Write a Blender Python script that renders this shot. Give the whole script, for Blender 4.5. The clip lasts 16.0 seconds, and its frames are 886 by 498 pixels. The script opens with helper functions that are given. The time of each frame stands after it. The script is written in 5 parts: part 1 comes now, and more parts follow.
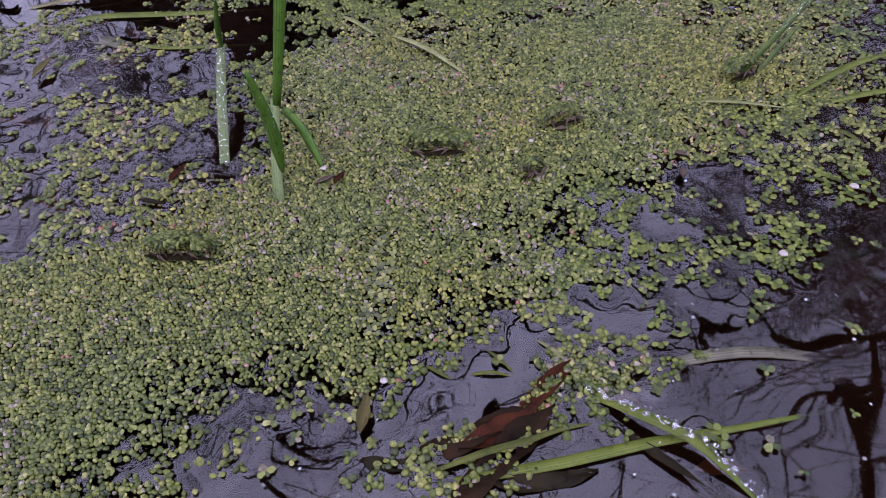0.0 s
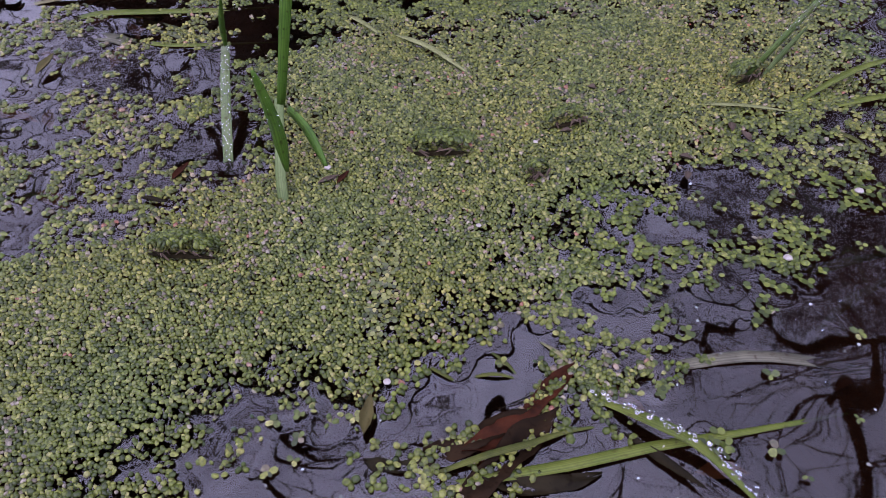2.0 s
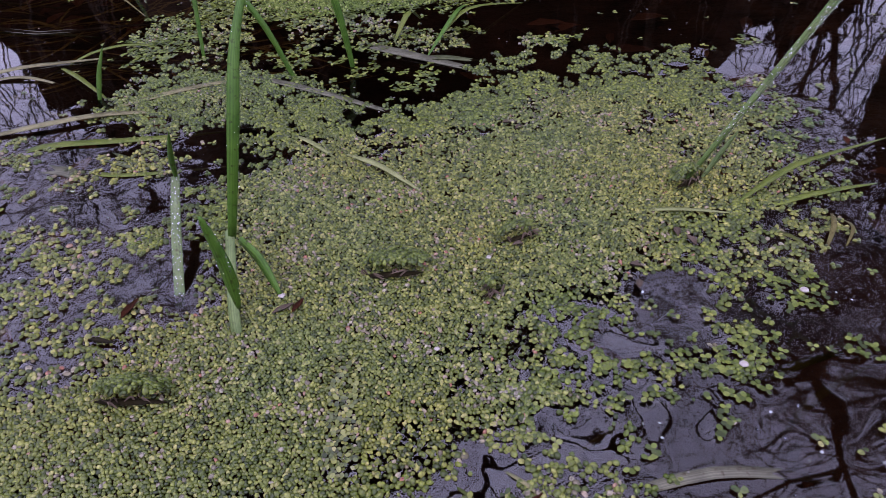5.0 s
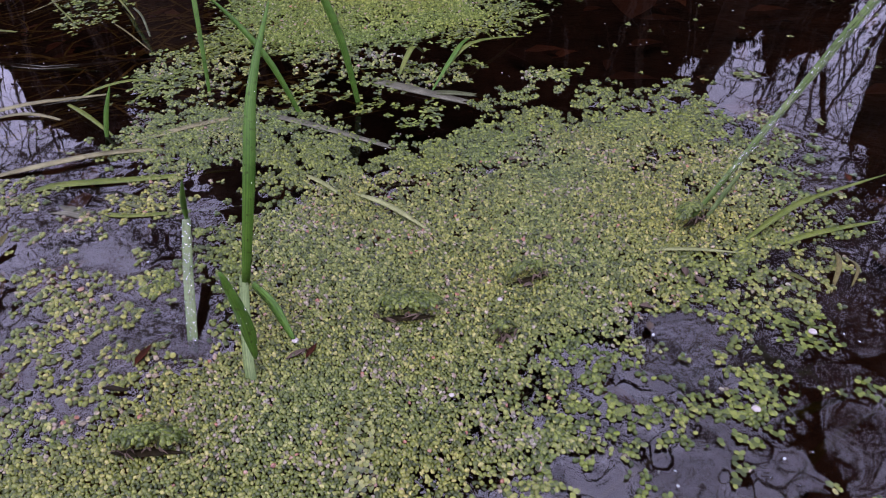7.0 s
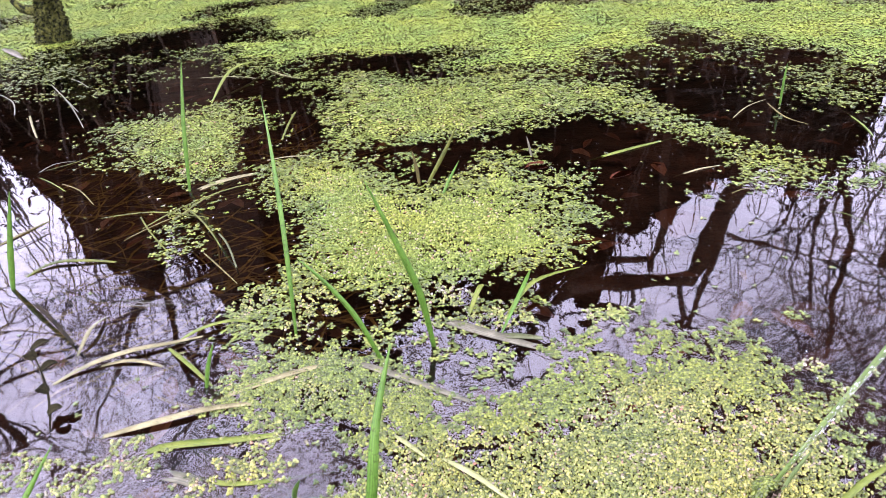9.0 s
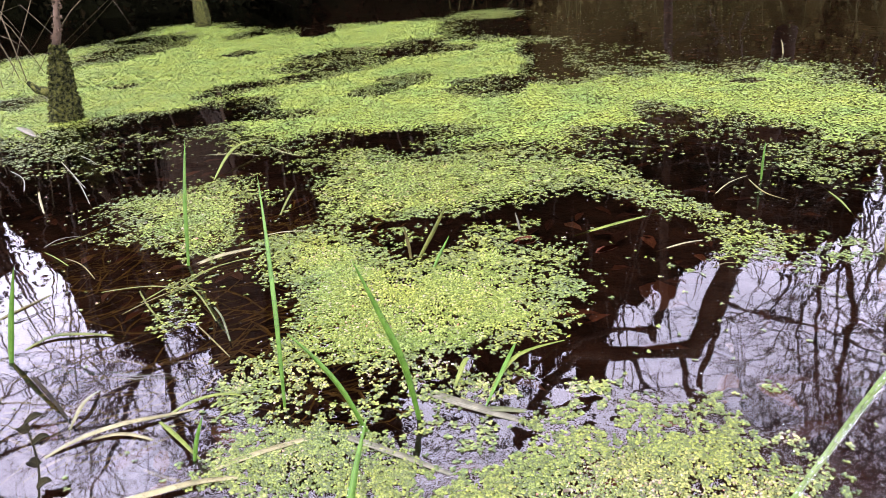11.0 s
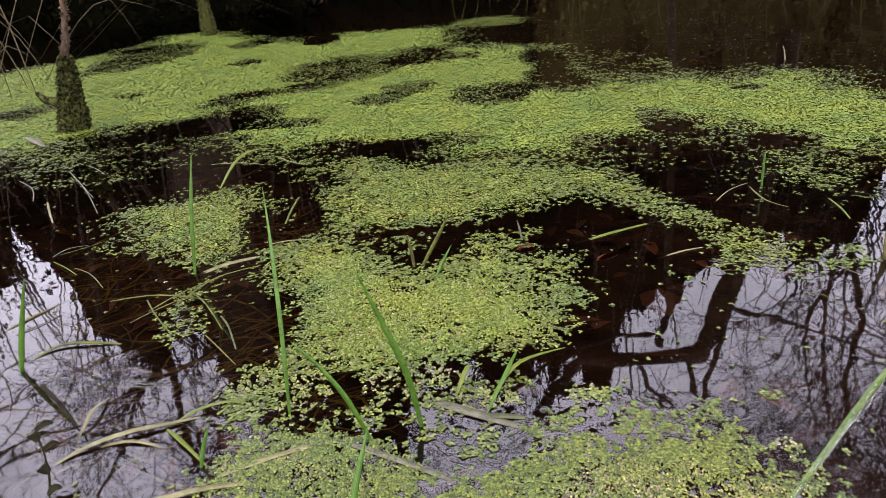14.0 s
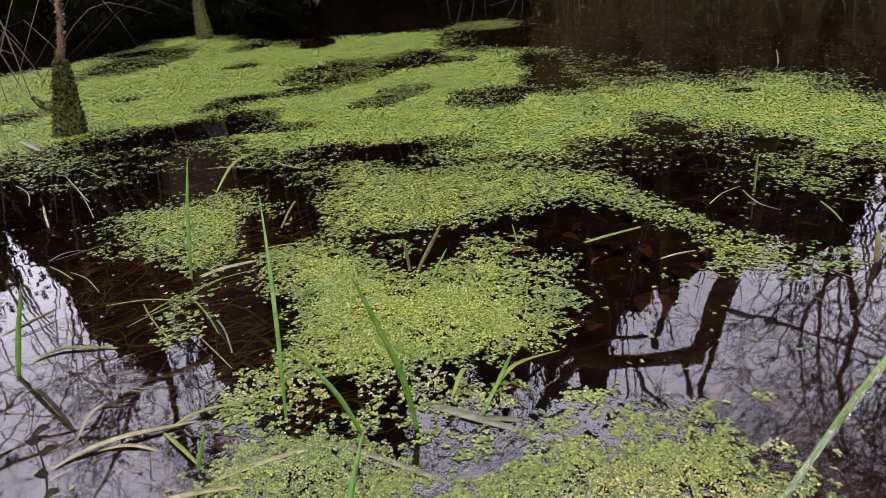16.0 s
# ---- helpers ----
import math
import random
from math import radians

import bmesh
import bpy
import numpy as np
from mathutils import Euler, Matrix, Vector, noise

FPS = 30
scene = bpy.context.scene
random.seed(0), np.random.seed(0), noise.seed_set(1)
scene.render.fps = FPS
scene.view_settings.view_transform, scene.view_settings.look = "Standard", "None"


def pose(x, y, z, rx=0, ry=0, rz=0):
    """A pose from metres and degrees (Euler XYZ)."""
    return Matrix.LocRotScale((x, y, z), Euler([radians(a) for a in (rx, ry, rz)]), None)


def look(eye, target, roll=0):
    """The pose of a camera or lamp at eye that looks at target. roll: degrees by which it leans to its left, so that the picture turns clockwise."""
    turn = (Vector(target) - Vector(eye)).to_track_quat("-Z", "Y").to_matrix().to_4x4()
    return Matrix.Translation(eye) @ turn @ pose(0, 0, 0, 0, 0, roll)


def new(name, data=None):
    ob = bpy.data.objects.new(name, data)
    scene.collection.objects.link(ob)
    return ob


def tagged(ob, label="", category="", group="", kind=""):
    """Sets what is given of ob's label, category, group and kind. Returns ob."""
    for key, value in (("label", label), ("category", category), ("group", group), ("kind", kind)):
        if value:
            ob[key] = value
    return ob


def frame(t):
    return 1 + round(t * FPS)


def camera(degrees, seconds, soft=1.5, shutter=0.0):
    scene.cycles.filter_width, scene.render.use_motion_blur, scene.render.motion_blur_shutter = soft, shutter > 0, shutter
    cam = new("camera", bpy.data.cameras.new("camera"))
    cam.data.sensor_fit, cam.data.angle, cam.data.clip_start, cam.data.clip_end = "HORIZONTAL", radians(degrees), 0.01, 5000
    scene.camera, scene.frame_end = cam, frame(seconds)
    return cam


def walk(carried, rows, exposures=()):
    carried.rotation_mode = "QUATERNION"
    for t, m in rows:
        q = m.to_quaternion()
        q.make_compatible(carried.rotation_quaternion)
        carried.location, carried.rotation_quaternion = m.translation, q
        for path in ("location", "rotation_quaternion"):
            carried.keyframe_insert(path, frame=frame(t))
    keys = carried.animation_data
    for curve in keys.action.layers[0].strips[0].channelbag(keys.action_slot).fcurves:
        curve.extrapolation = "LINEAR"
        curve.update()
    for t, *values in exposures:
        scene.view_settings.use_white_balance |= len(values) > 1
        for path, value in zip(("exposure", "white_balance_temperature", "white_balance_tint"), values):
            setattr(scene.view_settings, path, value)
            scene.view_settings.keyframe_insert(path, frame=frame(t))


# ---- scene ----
cam = camera(66.3, 16.0, soft=0.8, shutter=0.2)
PATH = [
    (0, (0.007, 0.033, 0.22), (-0.055, 1.365, -1.27), -3.5),
    (0.5, (0.006, 0.032, 0.22), (-0.066, 1.361, -1.273), -3.7),
    (1, (0.004, 0.031, 0.22), (-0.06, 1.353, -1.28), -3.1),
    (1.5, (0.004, 0.032, 0.22), (-0.06, 1.357, -1.276), -3.1),
    (2, (0.005, 0.034, 0.22), (-0.055, 1.365, -1.272), -2.9),
    (2.5, (0.003, 0.036, 0.218), (-0.061, 1.399, -1.244), -3.0),
    (3, (0.004, 0.038, 0.218), (-0.06, 1.417, -1.229), -3.0),
    (3.5, (0.007, 0.041, 0.222), (-0.038, 1.469, -1.177), -3.2),
    (4, (0.01, 0.048, 0.229), (0.019, 1.518, -1.126), -3.0),
    (6.5, (0.009, 0.048, 0.236), (0.08, 1.553, -1.078), -3.0),
    (7, (0.002, 0.056, 0.246), (0.079, 1.577, -1.051), -2.9),
    (7.5, (-0.014, 0.07, 0.271), (0.033, 1.642, -0.965), -3.4),
    (8, (-0.024, 0.073, 0.296), (-0.061, 1.704, -0.861), -4.7),
    (8.5, (-0.024, 0.079, 0.325), (-0.031, 1.755, -0.767), -5.4),
    (9, (-0.027, 0.085, 0.351), (0.004, 1.807, -0.667), -4.8),
    (9.5, (-0.022, 0.084, 0.363), (0.022, 1.832, -0.607), -4.8),
    (9.7, (-0.02, 0.08, 0.36), (0.032, 1.85, -0.568), -4.6),
    (11.8, (-0.01, 0.065, 0.367), (0.019, 1.883, -0.464), -5.0),
    (12, (-0.011, 0.064, 0.367), (0.019, 1.882, -0.465), -5.2),
    (12.5, (-0.01, 0.062, 0.371), (0.004, 1.883, -0.456), -5.6),
    (13, (-0.009, 0.061, 0.373), (0.009, 1.885, -0.446), -5.5),
    (13.5, (-0.009, 0.058, 0.374), (0.013, 1.882, -0.447), -5.3),
    (14, (-0.008, 0.059, 0.372), (0.018, 1.882, -0.449), -5.2),
    (14.5, (-0.007, 0.059, 0.372), (0.024, 1.884, -0.448), -5.0),
    (15, (-0.007, 0.059, 0.372), (0.021, 1.881, -0.452), -5.3),
    (15.5, (-0.007, 0.056, 0.375), (0.021, 1.881, -0.445), -5.5),
    (16, (-0.007, 0.055, 0.375), (0.031, 1.881, -0.44), -5.2),
]
EXPOSURES = [(0, -0.35, 5800, 20), (2.5, -0.36, 5800, 20), (3.8, -0.38, 5800, 20), (6.5, -0.24, 5850, 20), (7.1, -0.04, 5850, 20), (7.5, 0.42, 5900, 18), (7.8, 0.88, 5950, 18), (9.0, 1.38, 6250, 15), (9.6, 1.48, 6350, 13), (12.0, 1.45, 6700, 6), (12.6, 1.06, 6900, 3), (13.6, 0.58, 6900, 3), (16, 0.58, 6900, 3)]
walk(cam, [(t, look(eye, target, roll)) for t, eye, target, roll in PATH], EXPOSURES)

# ---- world and sun: a bright overcast sky ----
world = bpy.data.worlds.new("sky")
scene.world = world
world.use_nodes = True
wn, wl = world.node_tree.nodes, world.node_tree.links
wn.clear()
sky = wn.new("ShaderNodeTexSky")
sky.sky_type, sky.sun_disc = "NISHITA", False
sky.sun_elevation, sky.sun_rotation = radians(38), radians(200)
sky.dust_density = 4.0
blue = wn.new("ShaderNodeBackground")
blue.inputs["Strength"].default_value = 0.05
wl.new(sky.outputs["Color"], blue.inputs["Color"])
cloud = wn.new("ShaderNodeBackground")
cloud.inputs["Color"].default_value = (0.83, 0.77, 1.02, 1)
cloud.inputs["Strength"].default_value = 4.6
billow = wn.new("ShaderNodeTexNoise")
billow.inputs["Scale"].default_value, billow.inputs["Detail"].default_value = 3.2, 4.0
way_up = wn.new("ShaderNodeTexCoord").outputs["Generated"]
wl.new(way_up, billow.inputs["Vector"])
split = wn.new("ShaderNodeSeparateXYZ")
wl.new(way_up, split.inputs[0])
height = wn.new("ShaderNodeMapRange")
height.inputs["To Min"].default_value, height.inputs["To Max"].default_value = 0.37, 1.43
wl.new(split.outputs["Z"], height.inputs["Value"])
bank = wn.new("ShaderNodeMapRange")
bank.inputs["From Min"].default_value, bank.inputs["From Max"].default_value = 0.3, 0.7
bank.inputs["To Min"].default_value, bank.inputs["To Max"].default_value = 2.9, 6.6
wl.new(billow.outputs["Fac"], bank.inputs["Value"])
overcast = wn.new("ShaderNodeMath")
overcast.operation = "MULTIPLY"
wl.new(bank.outputs[0], overcast.inputs[0])
wl.new(height.outputs[0], overcast.inputs[1])
wl.new(overcast.outputs[0], cloud.inputs["Strength"])
both = wn.new("ShaderNodeAddShader")
wl.new(blue.outputs[0], both.inputs[0])
wl.new(cloud.outputs[0], both.inputs[1])
wo = wn.new("ShaderNodeOutputWorld")
wl.new(both.outputs[0], wo.inputs["Surface"])

sun_data = bpy.data.lights.new("sun", "SUN")
sun_data.energy, sun_data.angle, sun_data.color = 1.2, radians(25), (1.0, 0.97, 0.92)
sun = new("sun", sun_data)
sun.matrix_world = look((-2, -4, 5), (0, 0.6, 0))


# ---- materials ----
def material(name, roughness=0.5, specular=0.5):
    mat = bpy.data.materials.new(name)
    mat.use_nodes = True
    nodes = mat.node_tree.nodes
    bsdf = nodes["Principled BSDF"]
    bsdf.inputs["Roughness"].default_value = roughness
    bsdf.inputs["Specular IOR Level"].default_value = specular
    return mat, nodes, mat.node_tree.links, bsdf


def ramp(nodes, links, source, stops):
    """A colour ramp fed by a socket; stops are (position, (r, g, b))."""
    node = nodes.new("ShaderNodeValToRGB")
    node.color_ramp.elements[0].position, node.color_ramp.elements[0].color = stops[0][0], (*stops[0][1], 1)
    node.color_ramp.elements[1].position, node.color_ramp.elements[1].color = stops[-1][0], (*stops[-1][1], 1)
    for at, colour in stops[1:-1]:
        node.color_ramp.elements.new(at).color = (*colour, 1)
    links.new(source, node.inputs["Fac"])
    return node.outputs["Color"]


def noise_tex(nodes, links, scale, detail=4.0, stretch=None, rough=0.55):
    node = nodes.new("ShaderNodeTexNoise")
    node.inputs["Scale"].default_value, node.inputs["Detail"].default_value = scale, detail
    node.inputs["Roughness"].default_value = rough
    coords = nodes.new("ShaderNodeTexCoord")
    if stretch:
        mapping = nodes.new("ShaderNodeMapping")
        mapping.inputs["Scale"].default_value = stretch
        links.new(coords.outputs["Object"], mapping.inputs["Vector"])
        links.new(mapping.outputs[0], node.inputs["Vector"])
    else:
        links.new(coords.outputs["Object"], node.inputs["Vector"])
    return node.outputs["Fac"]


def mix(nodes, links, factor, a, b, blend="MIX"):
    node = nodes.new("ShaderNodeMix")
    node.data_type, node.blend_type = "RGBA", blend
    for index, value in ((0, factor), (6, a), (7, b)):
        if isinstance(value, (int, float)):
            node.inputs[index].default_value = value
        elif isinstance(value, tuple):
            node.inputs[index].default_value = (*value, 1)
        else:
            links.new(value, node.inputs[index])
    return node.outputs[2]


def bump(nodes, links, bsdf, height, strength, distance):
    node = nodes.new("ShaderNodeBump")
    node.inputs["Strength"].default_value, node.inputs["Distance"].default_value = strength, distance
    links.new(height, node.inputs["Height"])
    links.new(node.outputs[0], bsdf.inputs["Normal"])


def duckweed_material(name, tints, per_island=True, roughness=0.36, specular=0.22, dead=0.0, contrast=1.0):
    """Fronds of mixed ages; dead: the share of bleached, pinkish ones, which lie in drifts."""
    mat, nodes, links, bsdf = material(name, roughness, specular)
    if per_island:
        pick = nodes.new("ShaderNodeNewGeometry").outputs["Random Per Island"]
    else:
        pick = nodes.new("ShaderNodeObjectInfo").outputs["Random"]
    colour = ramp(nodes, links, pick, tints)
    again = nodes.new("ShaderNodeMath")
    again.operation = "MULTIPLY"
    again.inputs[1].default_value = 23.7
    links.new(pick, again.inputs[0])
    second = nodes.new("ShaderNodeMath")
    second.operation = "FRACT"
    links.new(again.outputs[0], second.inputs[0])
    if dead:
        bleached = ramp(nodes, links, pick, [(0.0, (0.055, 0.048, 0.030)), (0.5, (0.105, 0.085, 0.066)), (0.85, (0.150, 0.130, 0.105)), (1.0, (0.130, 0.045, 0.032))])
        drift = ramp(nodes, links, noise_tex(nodes, links, 26, 3), [(0.50, (0.02, 0.02, 0.02)), (0.68, (dead, dead, dead))])
        chance = nodes.new("ShaderNodeMath")
        chance.operation = "LESS_THAN"
        links.new(second.outputs[0], chance.inputs[0])
        links.new(drift, chance.inputs[1])
        colour = mix(nodes, links, chance.outputs[0], colour, bleached)
    patch = ramp(nodes, links, noise_tex(nodes, links, 9, 3), [(0.3, (0.78, 0.90, 0.95)), (0.7, (1.2, 1.10, 0.85))])
    colour = mix(nodes, links, 1.0, colour, patch, "MULTIPLY")
    grain = ramp(nodes, links, noise_tex(nodes, links, 750, 2), [(0.32, (1 - 0.45 * contrast,) * 3), (0.68, (1 + 0.42 * contrast, 1 + 0.42 * contrast, 1 + 0.34 * contrast))])
    links.new(mix(nodes, links, 1.0, colour, grain, "MULTIPLY"), bsdf.inputs["Base Color"])
    gloss = nodes.new("ShaderNodeMapRange")
    gloss.inputs["To Min"].default_value, gloss.inputs["To Max"].default_value = roughness * 0.7, roughness * 1.3
    links.new(second.outputs[0], gloss.inputs["Value"])
    links.new(gloss.outputs[0], bsdf.inputs["Roughness"])
    return mat


FRESH = [(0.0, (0.011, 0.016, 0.003)), (0.2, (0.031, 0.040, 0.007)), (0.6, (0.060, 0.069, 0.013)), (0.92, (0.106, 0.110, 0.028)), (1.0, (0.152, 0.142, 0.052))]
BRIGHT = [(0.0, (0.020, 0.030, 0.003)), (0.3, (0.042, 0.057, 0.008)), (0.75, (0.066, 0.084, 0.014)), (1.0, (0.122, 0.138, 0.040))]
LOOSE = [(0.0, (0.012, 0.018, 0.002)), (0.5, (0.034, 0.046, 0.005)), (1.0, (0.084, 0.098, 0.018))]
DISTANT = [(0.0, (0.041, 0.060, 0.009)), (0.5, (0.066, 0.090, 0.015)), (1.0, (0.099, 0.124, 0.027))]
M_WEED = duckweed_material("duckweed_pale", FRESH, True, 0.36, 0.22, 0.32)
M_WEED_LOOSE = duckweed_material("duckweed_loose", LOOSE, True, 0.38, 0.22)
M_WEED_FAR = duckweed_material("duckweed_bright", BRIGHT, True, 0.45, 0.10, 0.12, 0.8)
M_WEED_DISTANT = duckweed_material("duckweed_distant", DISTANT, True, 0.5, 0.08, 0.0, 0.3)
M_FROND = duckweed_material("duckweed_single", LOOSE, False, 0.36, 0.2)
M_FROND_PALE = duckweed_material("duckweed_pale_single", FRESH, False, 0.34, 0.27, 0.32)


def grass_material(name, low, high, roughness=0.5):
    """A leaf with fine veins along it and paler or browner stretches."""
    mat, nodes, links, bsdf = material(name, roughness, 0.14)
    colour = ramp(nodes, links, noise_tex(nodes, links, 70, 4), [(0.3, low), (0.7, high)])
    uv = nodes.new("ShaderNodeUVMap")
    mapping = nodes.new("ShaderNodeMapping")
    mapping.inputs["Scale"].default_value = (9.0, 0.35, 1)
    links.new(uv.outputs[0], mapping.inputs["Vector"])
    vein = nodes.new("ShaderNodeTexNoise")
    vein.inputs["Scale"].default_value, vein.inputs["Detail"].default_value = 1.6, 3.0
    links.new(mapping.outputs[0], vein.inputs["Vector"])
    stripes = ramp(nodes, links, vein.outputs["Fac"], [(0.3, (0.55, 0.6, 0.5)), (0.7, (1.35, 1.3, 1.3))])
    colour = mix(nodes, links, 1.0, colour, stripes, "MULTIPLY")
    spot = ramp(nodes, links, noise_tex(nodes, links, 420, 3), [(0.28, (0.45, 0.35, 0.25)), (0.42, (1, 1, 1))])
    links.new(mix(nodes, links, 1.0, colour, spot, "MULTIPLY"), bsdf.inputs["Base Color"])
    bump(nodes, links, bsdf, vein.outputs["Fac"], 0.5, 0.0005)
    return mat


M_GREEN = grass_material("grass_green", (0.020, 0.050, 0.004), (0.042, 0.085, 0.010))
M_PALE = grass_material("grass_pale", (0.042, 0.066, 0.020), (0.082, 0.110, 0.040))
M_DEWY = grass_material("grass_dewy", (0.036, 0.062, 0.013), (0.072, 0.104, 0.030))
M_LEMON = grass_material("straw_lemon", (0.085, 0.094, 0.034), (0.150, 0.160, 0.070))
M_DULL = grass_material("grass_dull", (0.0217, 0.02604, 0.0093), (0.0465, 0.0527, 0.0217))
M_YELLOW = grass_material("grass_yellow", (0.034, 0.050, 0.005), (0.072, 0.086, 0.013))
M_STRAW = grass_material("straw", (0.048, 0.044, 0.018), (0.130, 0.120, 0.062), 0.55)
M_GREY = grass_material("straw_grey", (0.032, 0.031, 0.021), (0.085, 0.082, 0.058), 0.5)
M_HUSK = grass_material("husk", (0.030, 0.030, 0.018), (0.078, 0.076, 0.052), 0.5)
M_SUNK = grass_material("straw_sunken", (0.026, 0.022, 0.006), (0.074, 0.064, 0.020), 0.7)

M_OLIVE = grass_material("olive_leaf", (0.020, 0.026, 0.003), (0.060, 0.066, 0.010), 0.6)
M_DROP, dn, dl, db = material("dewdrop", 0.0, 0.5)
db.inputs["Transmission Weight"].default_value, db.inputs["IOR"].default_value = 1.0, 1.33

M_WATER = bpy.data.materials.new("water")
M_WATER.use_nodes = True
nodes, links = M_WATER.node_tree.nodes, M_WATER.node_tree.links
nodes.clear()
clear = nodes.new("ShaderNodeBsdfTransparent")
clear.inputs["Color"].default_value = (0.30, 0.23, 0.195, 1)
gloss = nodes.new("ShaderNodeBsdfGlossy")
gloss.inputs["Roughness"].default_value = 0.022
fresnel = nodes.new("ShaderNodeFresnel")
fresnel.inputs["IOR"].default_value = 1.49
wave = nodes.new("ShaderNodeBump")
wave.inputs["Strength"].default_value, wave.inputs["Distance"].default_value = 0.06, 0.004
links.new(noise_tex(nodes, links, 16, 1.5), wave.inputs["Height"])
for node in (gloss, fresnel):
    links.new(wave.outputs[0], node.inputs["Normal"])
blend = nodes.new("ShaderNodeMixShader")
links.new(fresnel.outputs[0], blend.inputs[0])
links.new(clear.outputs[0], blend.inputs[1])
links.new(gloss.outputs[0], blend.inputs[2])
links.new(blend.outputs[0], nodes.new("ShaderNodeOutputMaterial").inputs["Surface"])

M_MUD, nodes, links, bsdf = material("mud", 0.9, 0.2)
links.new(ramp(nodes, links, noise_tex(nodes, links, 14, 6), [(0.3, (0.016, 0.011, 0.007)), (0.7, (0.066, 0.041, 0.023))]), bsdf.inputs["Base Color"])
bump(nodes, links, bsdf, noise_tex(nodes, links, 40, 5), 0.8, 0.02)

M_BARK, nodes, links, bsdf = material("bark", 0.9, 0.2)
links.new(ramp(nodes, links, noise_tex(nodes, links, 30, 5, (1, 1, 0.3)), [(0.35, (0.018, 0.011, 0.006)), (0.7, (0.060, 0.040, 0.024))]), bsdf.inputs["Base Color"])
bump(nodes, links, bsdf, noise_tex(nodes, links, 60, 5, (1, 1, 0.3)), 0.8, 0.01)

M_TWIG, nodes, links, bsdf = material("twig_bark", 0.85, 0.2)
links.new(ramp(nodes, links, noise_tex(nodes, links, 8, 4), [(0.3, (0.0186, 0.01364, 0.00992)), (0.7, (0.0558, 0.0434, 0.031))]), bsdf.inputs["Base Color"])

M_MOSS, nodes, links, bsdf = material("moss", 0.95, 0.1)
links.new(ramp(nodes, links, noise_tex(nodes, links, 120, 5), [(0.40, (0.004, 0.005, 0.0015)), (0.62, (0.062, 0.064, 0.014))]), bsdf.inputs["Base Color"])
bump(nodes, links, bsdf, noise_tex(nodes, links, 350, 4), 1.0, 0.006)

M_FLAKE, nodes, links, bsdf = material("bark_flake", 0.8, 0.1)
pick = nodes.new("ShaderNodeNewGeometry").outputs["Random Per Island"]
links.new(ramp(nodes, links, pick, [(0.0, (0.010, 0.008, 0.003)), (0.6, (0.040, 0.026, 0.014)), (1.0, (0.120, 0.085, 0.055))]), bsdf.inputs["Base Color"])

M_LITTER, nodes, links, bsdf = material("dead_leaf", 0.7, 0.3)
pick = nodes.new("ShaderNodeNewGeometry").outputs["Random Per Island"]
links.new(ramp(nodes, links, pick, [(0.0, (0.030, 0.016, 0.008)), (0.6, (0.085, 0.042, 0.020)), (0.9, (0.17, 0.080, 0.034)), (1.0, (0.20, 0.130, 0.068))]), bsdf.inputs["Base Color"])

# near-black leaves: the deep shade of the far bank is in this colour
M_BUSH_SHADED, nodes, links, bsdf = material("shrub_leaf_shaded", 0.9, 0.0)
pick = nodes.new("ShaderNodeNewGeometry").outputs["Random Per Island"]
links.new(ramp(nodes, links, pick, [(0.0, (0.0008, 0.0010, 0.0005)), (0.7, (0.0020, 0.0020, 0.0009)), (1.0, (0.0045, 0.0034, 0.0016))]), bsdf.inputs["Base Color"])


M_BRUSH, nodes, links, bsdf = material("dry_brush", 0.9, 0.0)
pick = nodes.new("ShaderNodeNewGeometry").outputs["Random Per Island"]
links.new(ramp(nodes, links, pick, [(0.0, (0.010, 0.008, 0.003)), (0.7, (0.028, 0.022, 0.008)), (1.0, (0.070, 0.058, 0.020))]), bsdf.inputs["Base Color"])


# ---- mesh helpers ----
def mesh_of(name, verts, faces, mat, smooth=False):
    me = bpy.data.meshes.new(name)
    me.from_pydata(verts, [], faces)
    me.materials.append(mat)
    if smooth:
        me.polygons.foreach_set("use_smooth", [True] * len(me.polygons))
    me.update()
    return me


def part(name, me, parent, label=""):
    ob = new(name, me)
    ob.parent = parent
    return tagged(ob, label) if label else ob


def thing(name, label, category, group="", at=(0, 0, 0), kind=""):
    ob = new(name)
    ob.empty_display_size = 0.02
    ob.location = at
    return tagged(ob, label, category, group, kind)


def value_noise(x, y, cell, seed):
    """Smooth noise of 0 to 1 over the plan."""
    table = np.random.RandomState(seed).rand(256, 256)
    u, v = x / cell + 1000.5, y / cell + 1000.5
    i, j = np.floor(u).astype(int), np.floor(v).astype(int)
    f, g = u - i, v - j
    f, g = f * f * (3 - 2 * f), g * g * (3 - 2 * g)
    a, b = table[i % 256, j % 256], table[(i + 1) % 256, j % 256]
    c, d = table[i % 256, (j + 1) % 256], table[(i + 1) % 256, (j + 1) % 256]
    return a * (1 - f) * (1 - g) + b * f * (1 - g) + c * (1 - f) * g + d * f * g


def depth_inside(outline, x, y):
    """Distance to an outline in the plan, positive inside."""
    p = np.array(outline, float).reshape(-1, 2)
    q = np.roll(p, -1, 0)
    best, inside = np.full(x.shape, 1e9), np.zeros(x.shape, bool)
    for (ax, ay), (bx, by) in zip(p, q):
        ex, ey = bx - ax, by - ay
        k = np.clip(((x - ax) * ex + (y - ay) * ey) / (ex * ex + ey * ey + 1e-12), 0, 1)
        best = np.minimum(best, (x - ax - k * ex) ** 2 + (y - ay - k * ey) ** 2)
        if ay != by:
            inside ^= ((ay > y) != (by > y)) & (x < ex * (y - ay) / (by - ay) + ax)
    return np.where(inside, 1, -1) * np.sqrt(best)


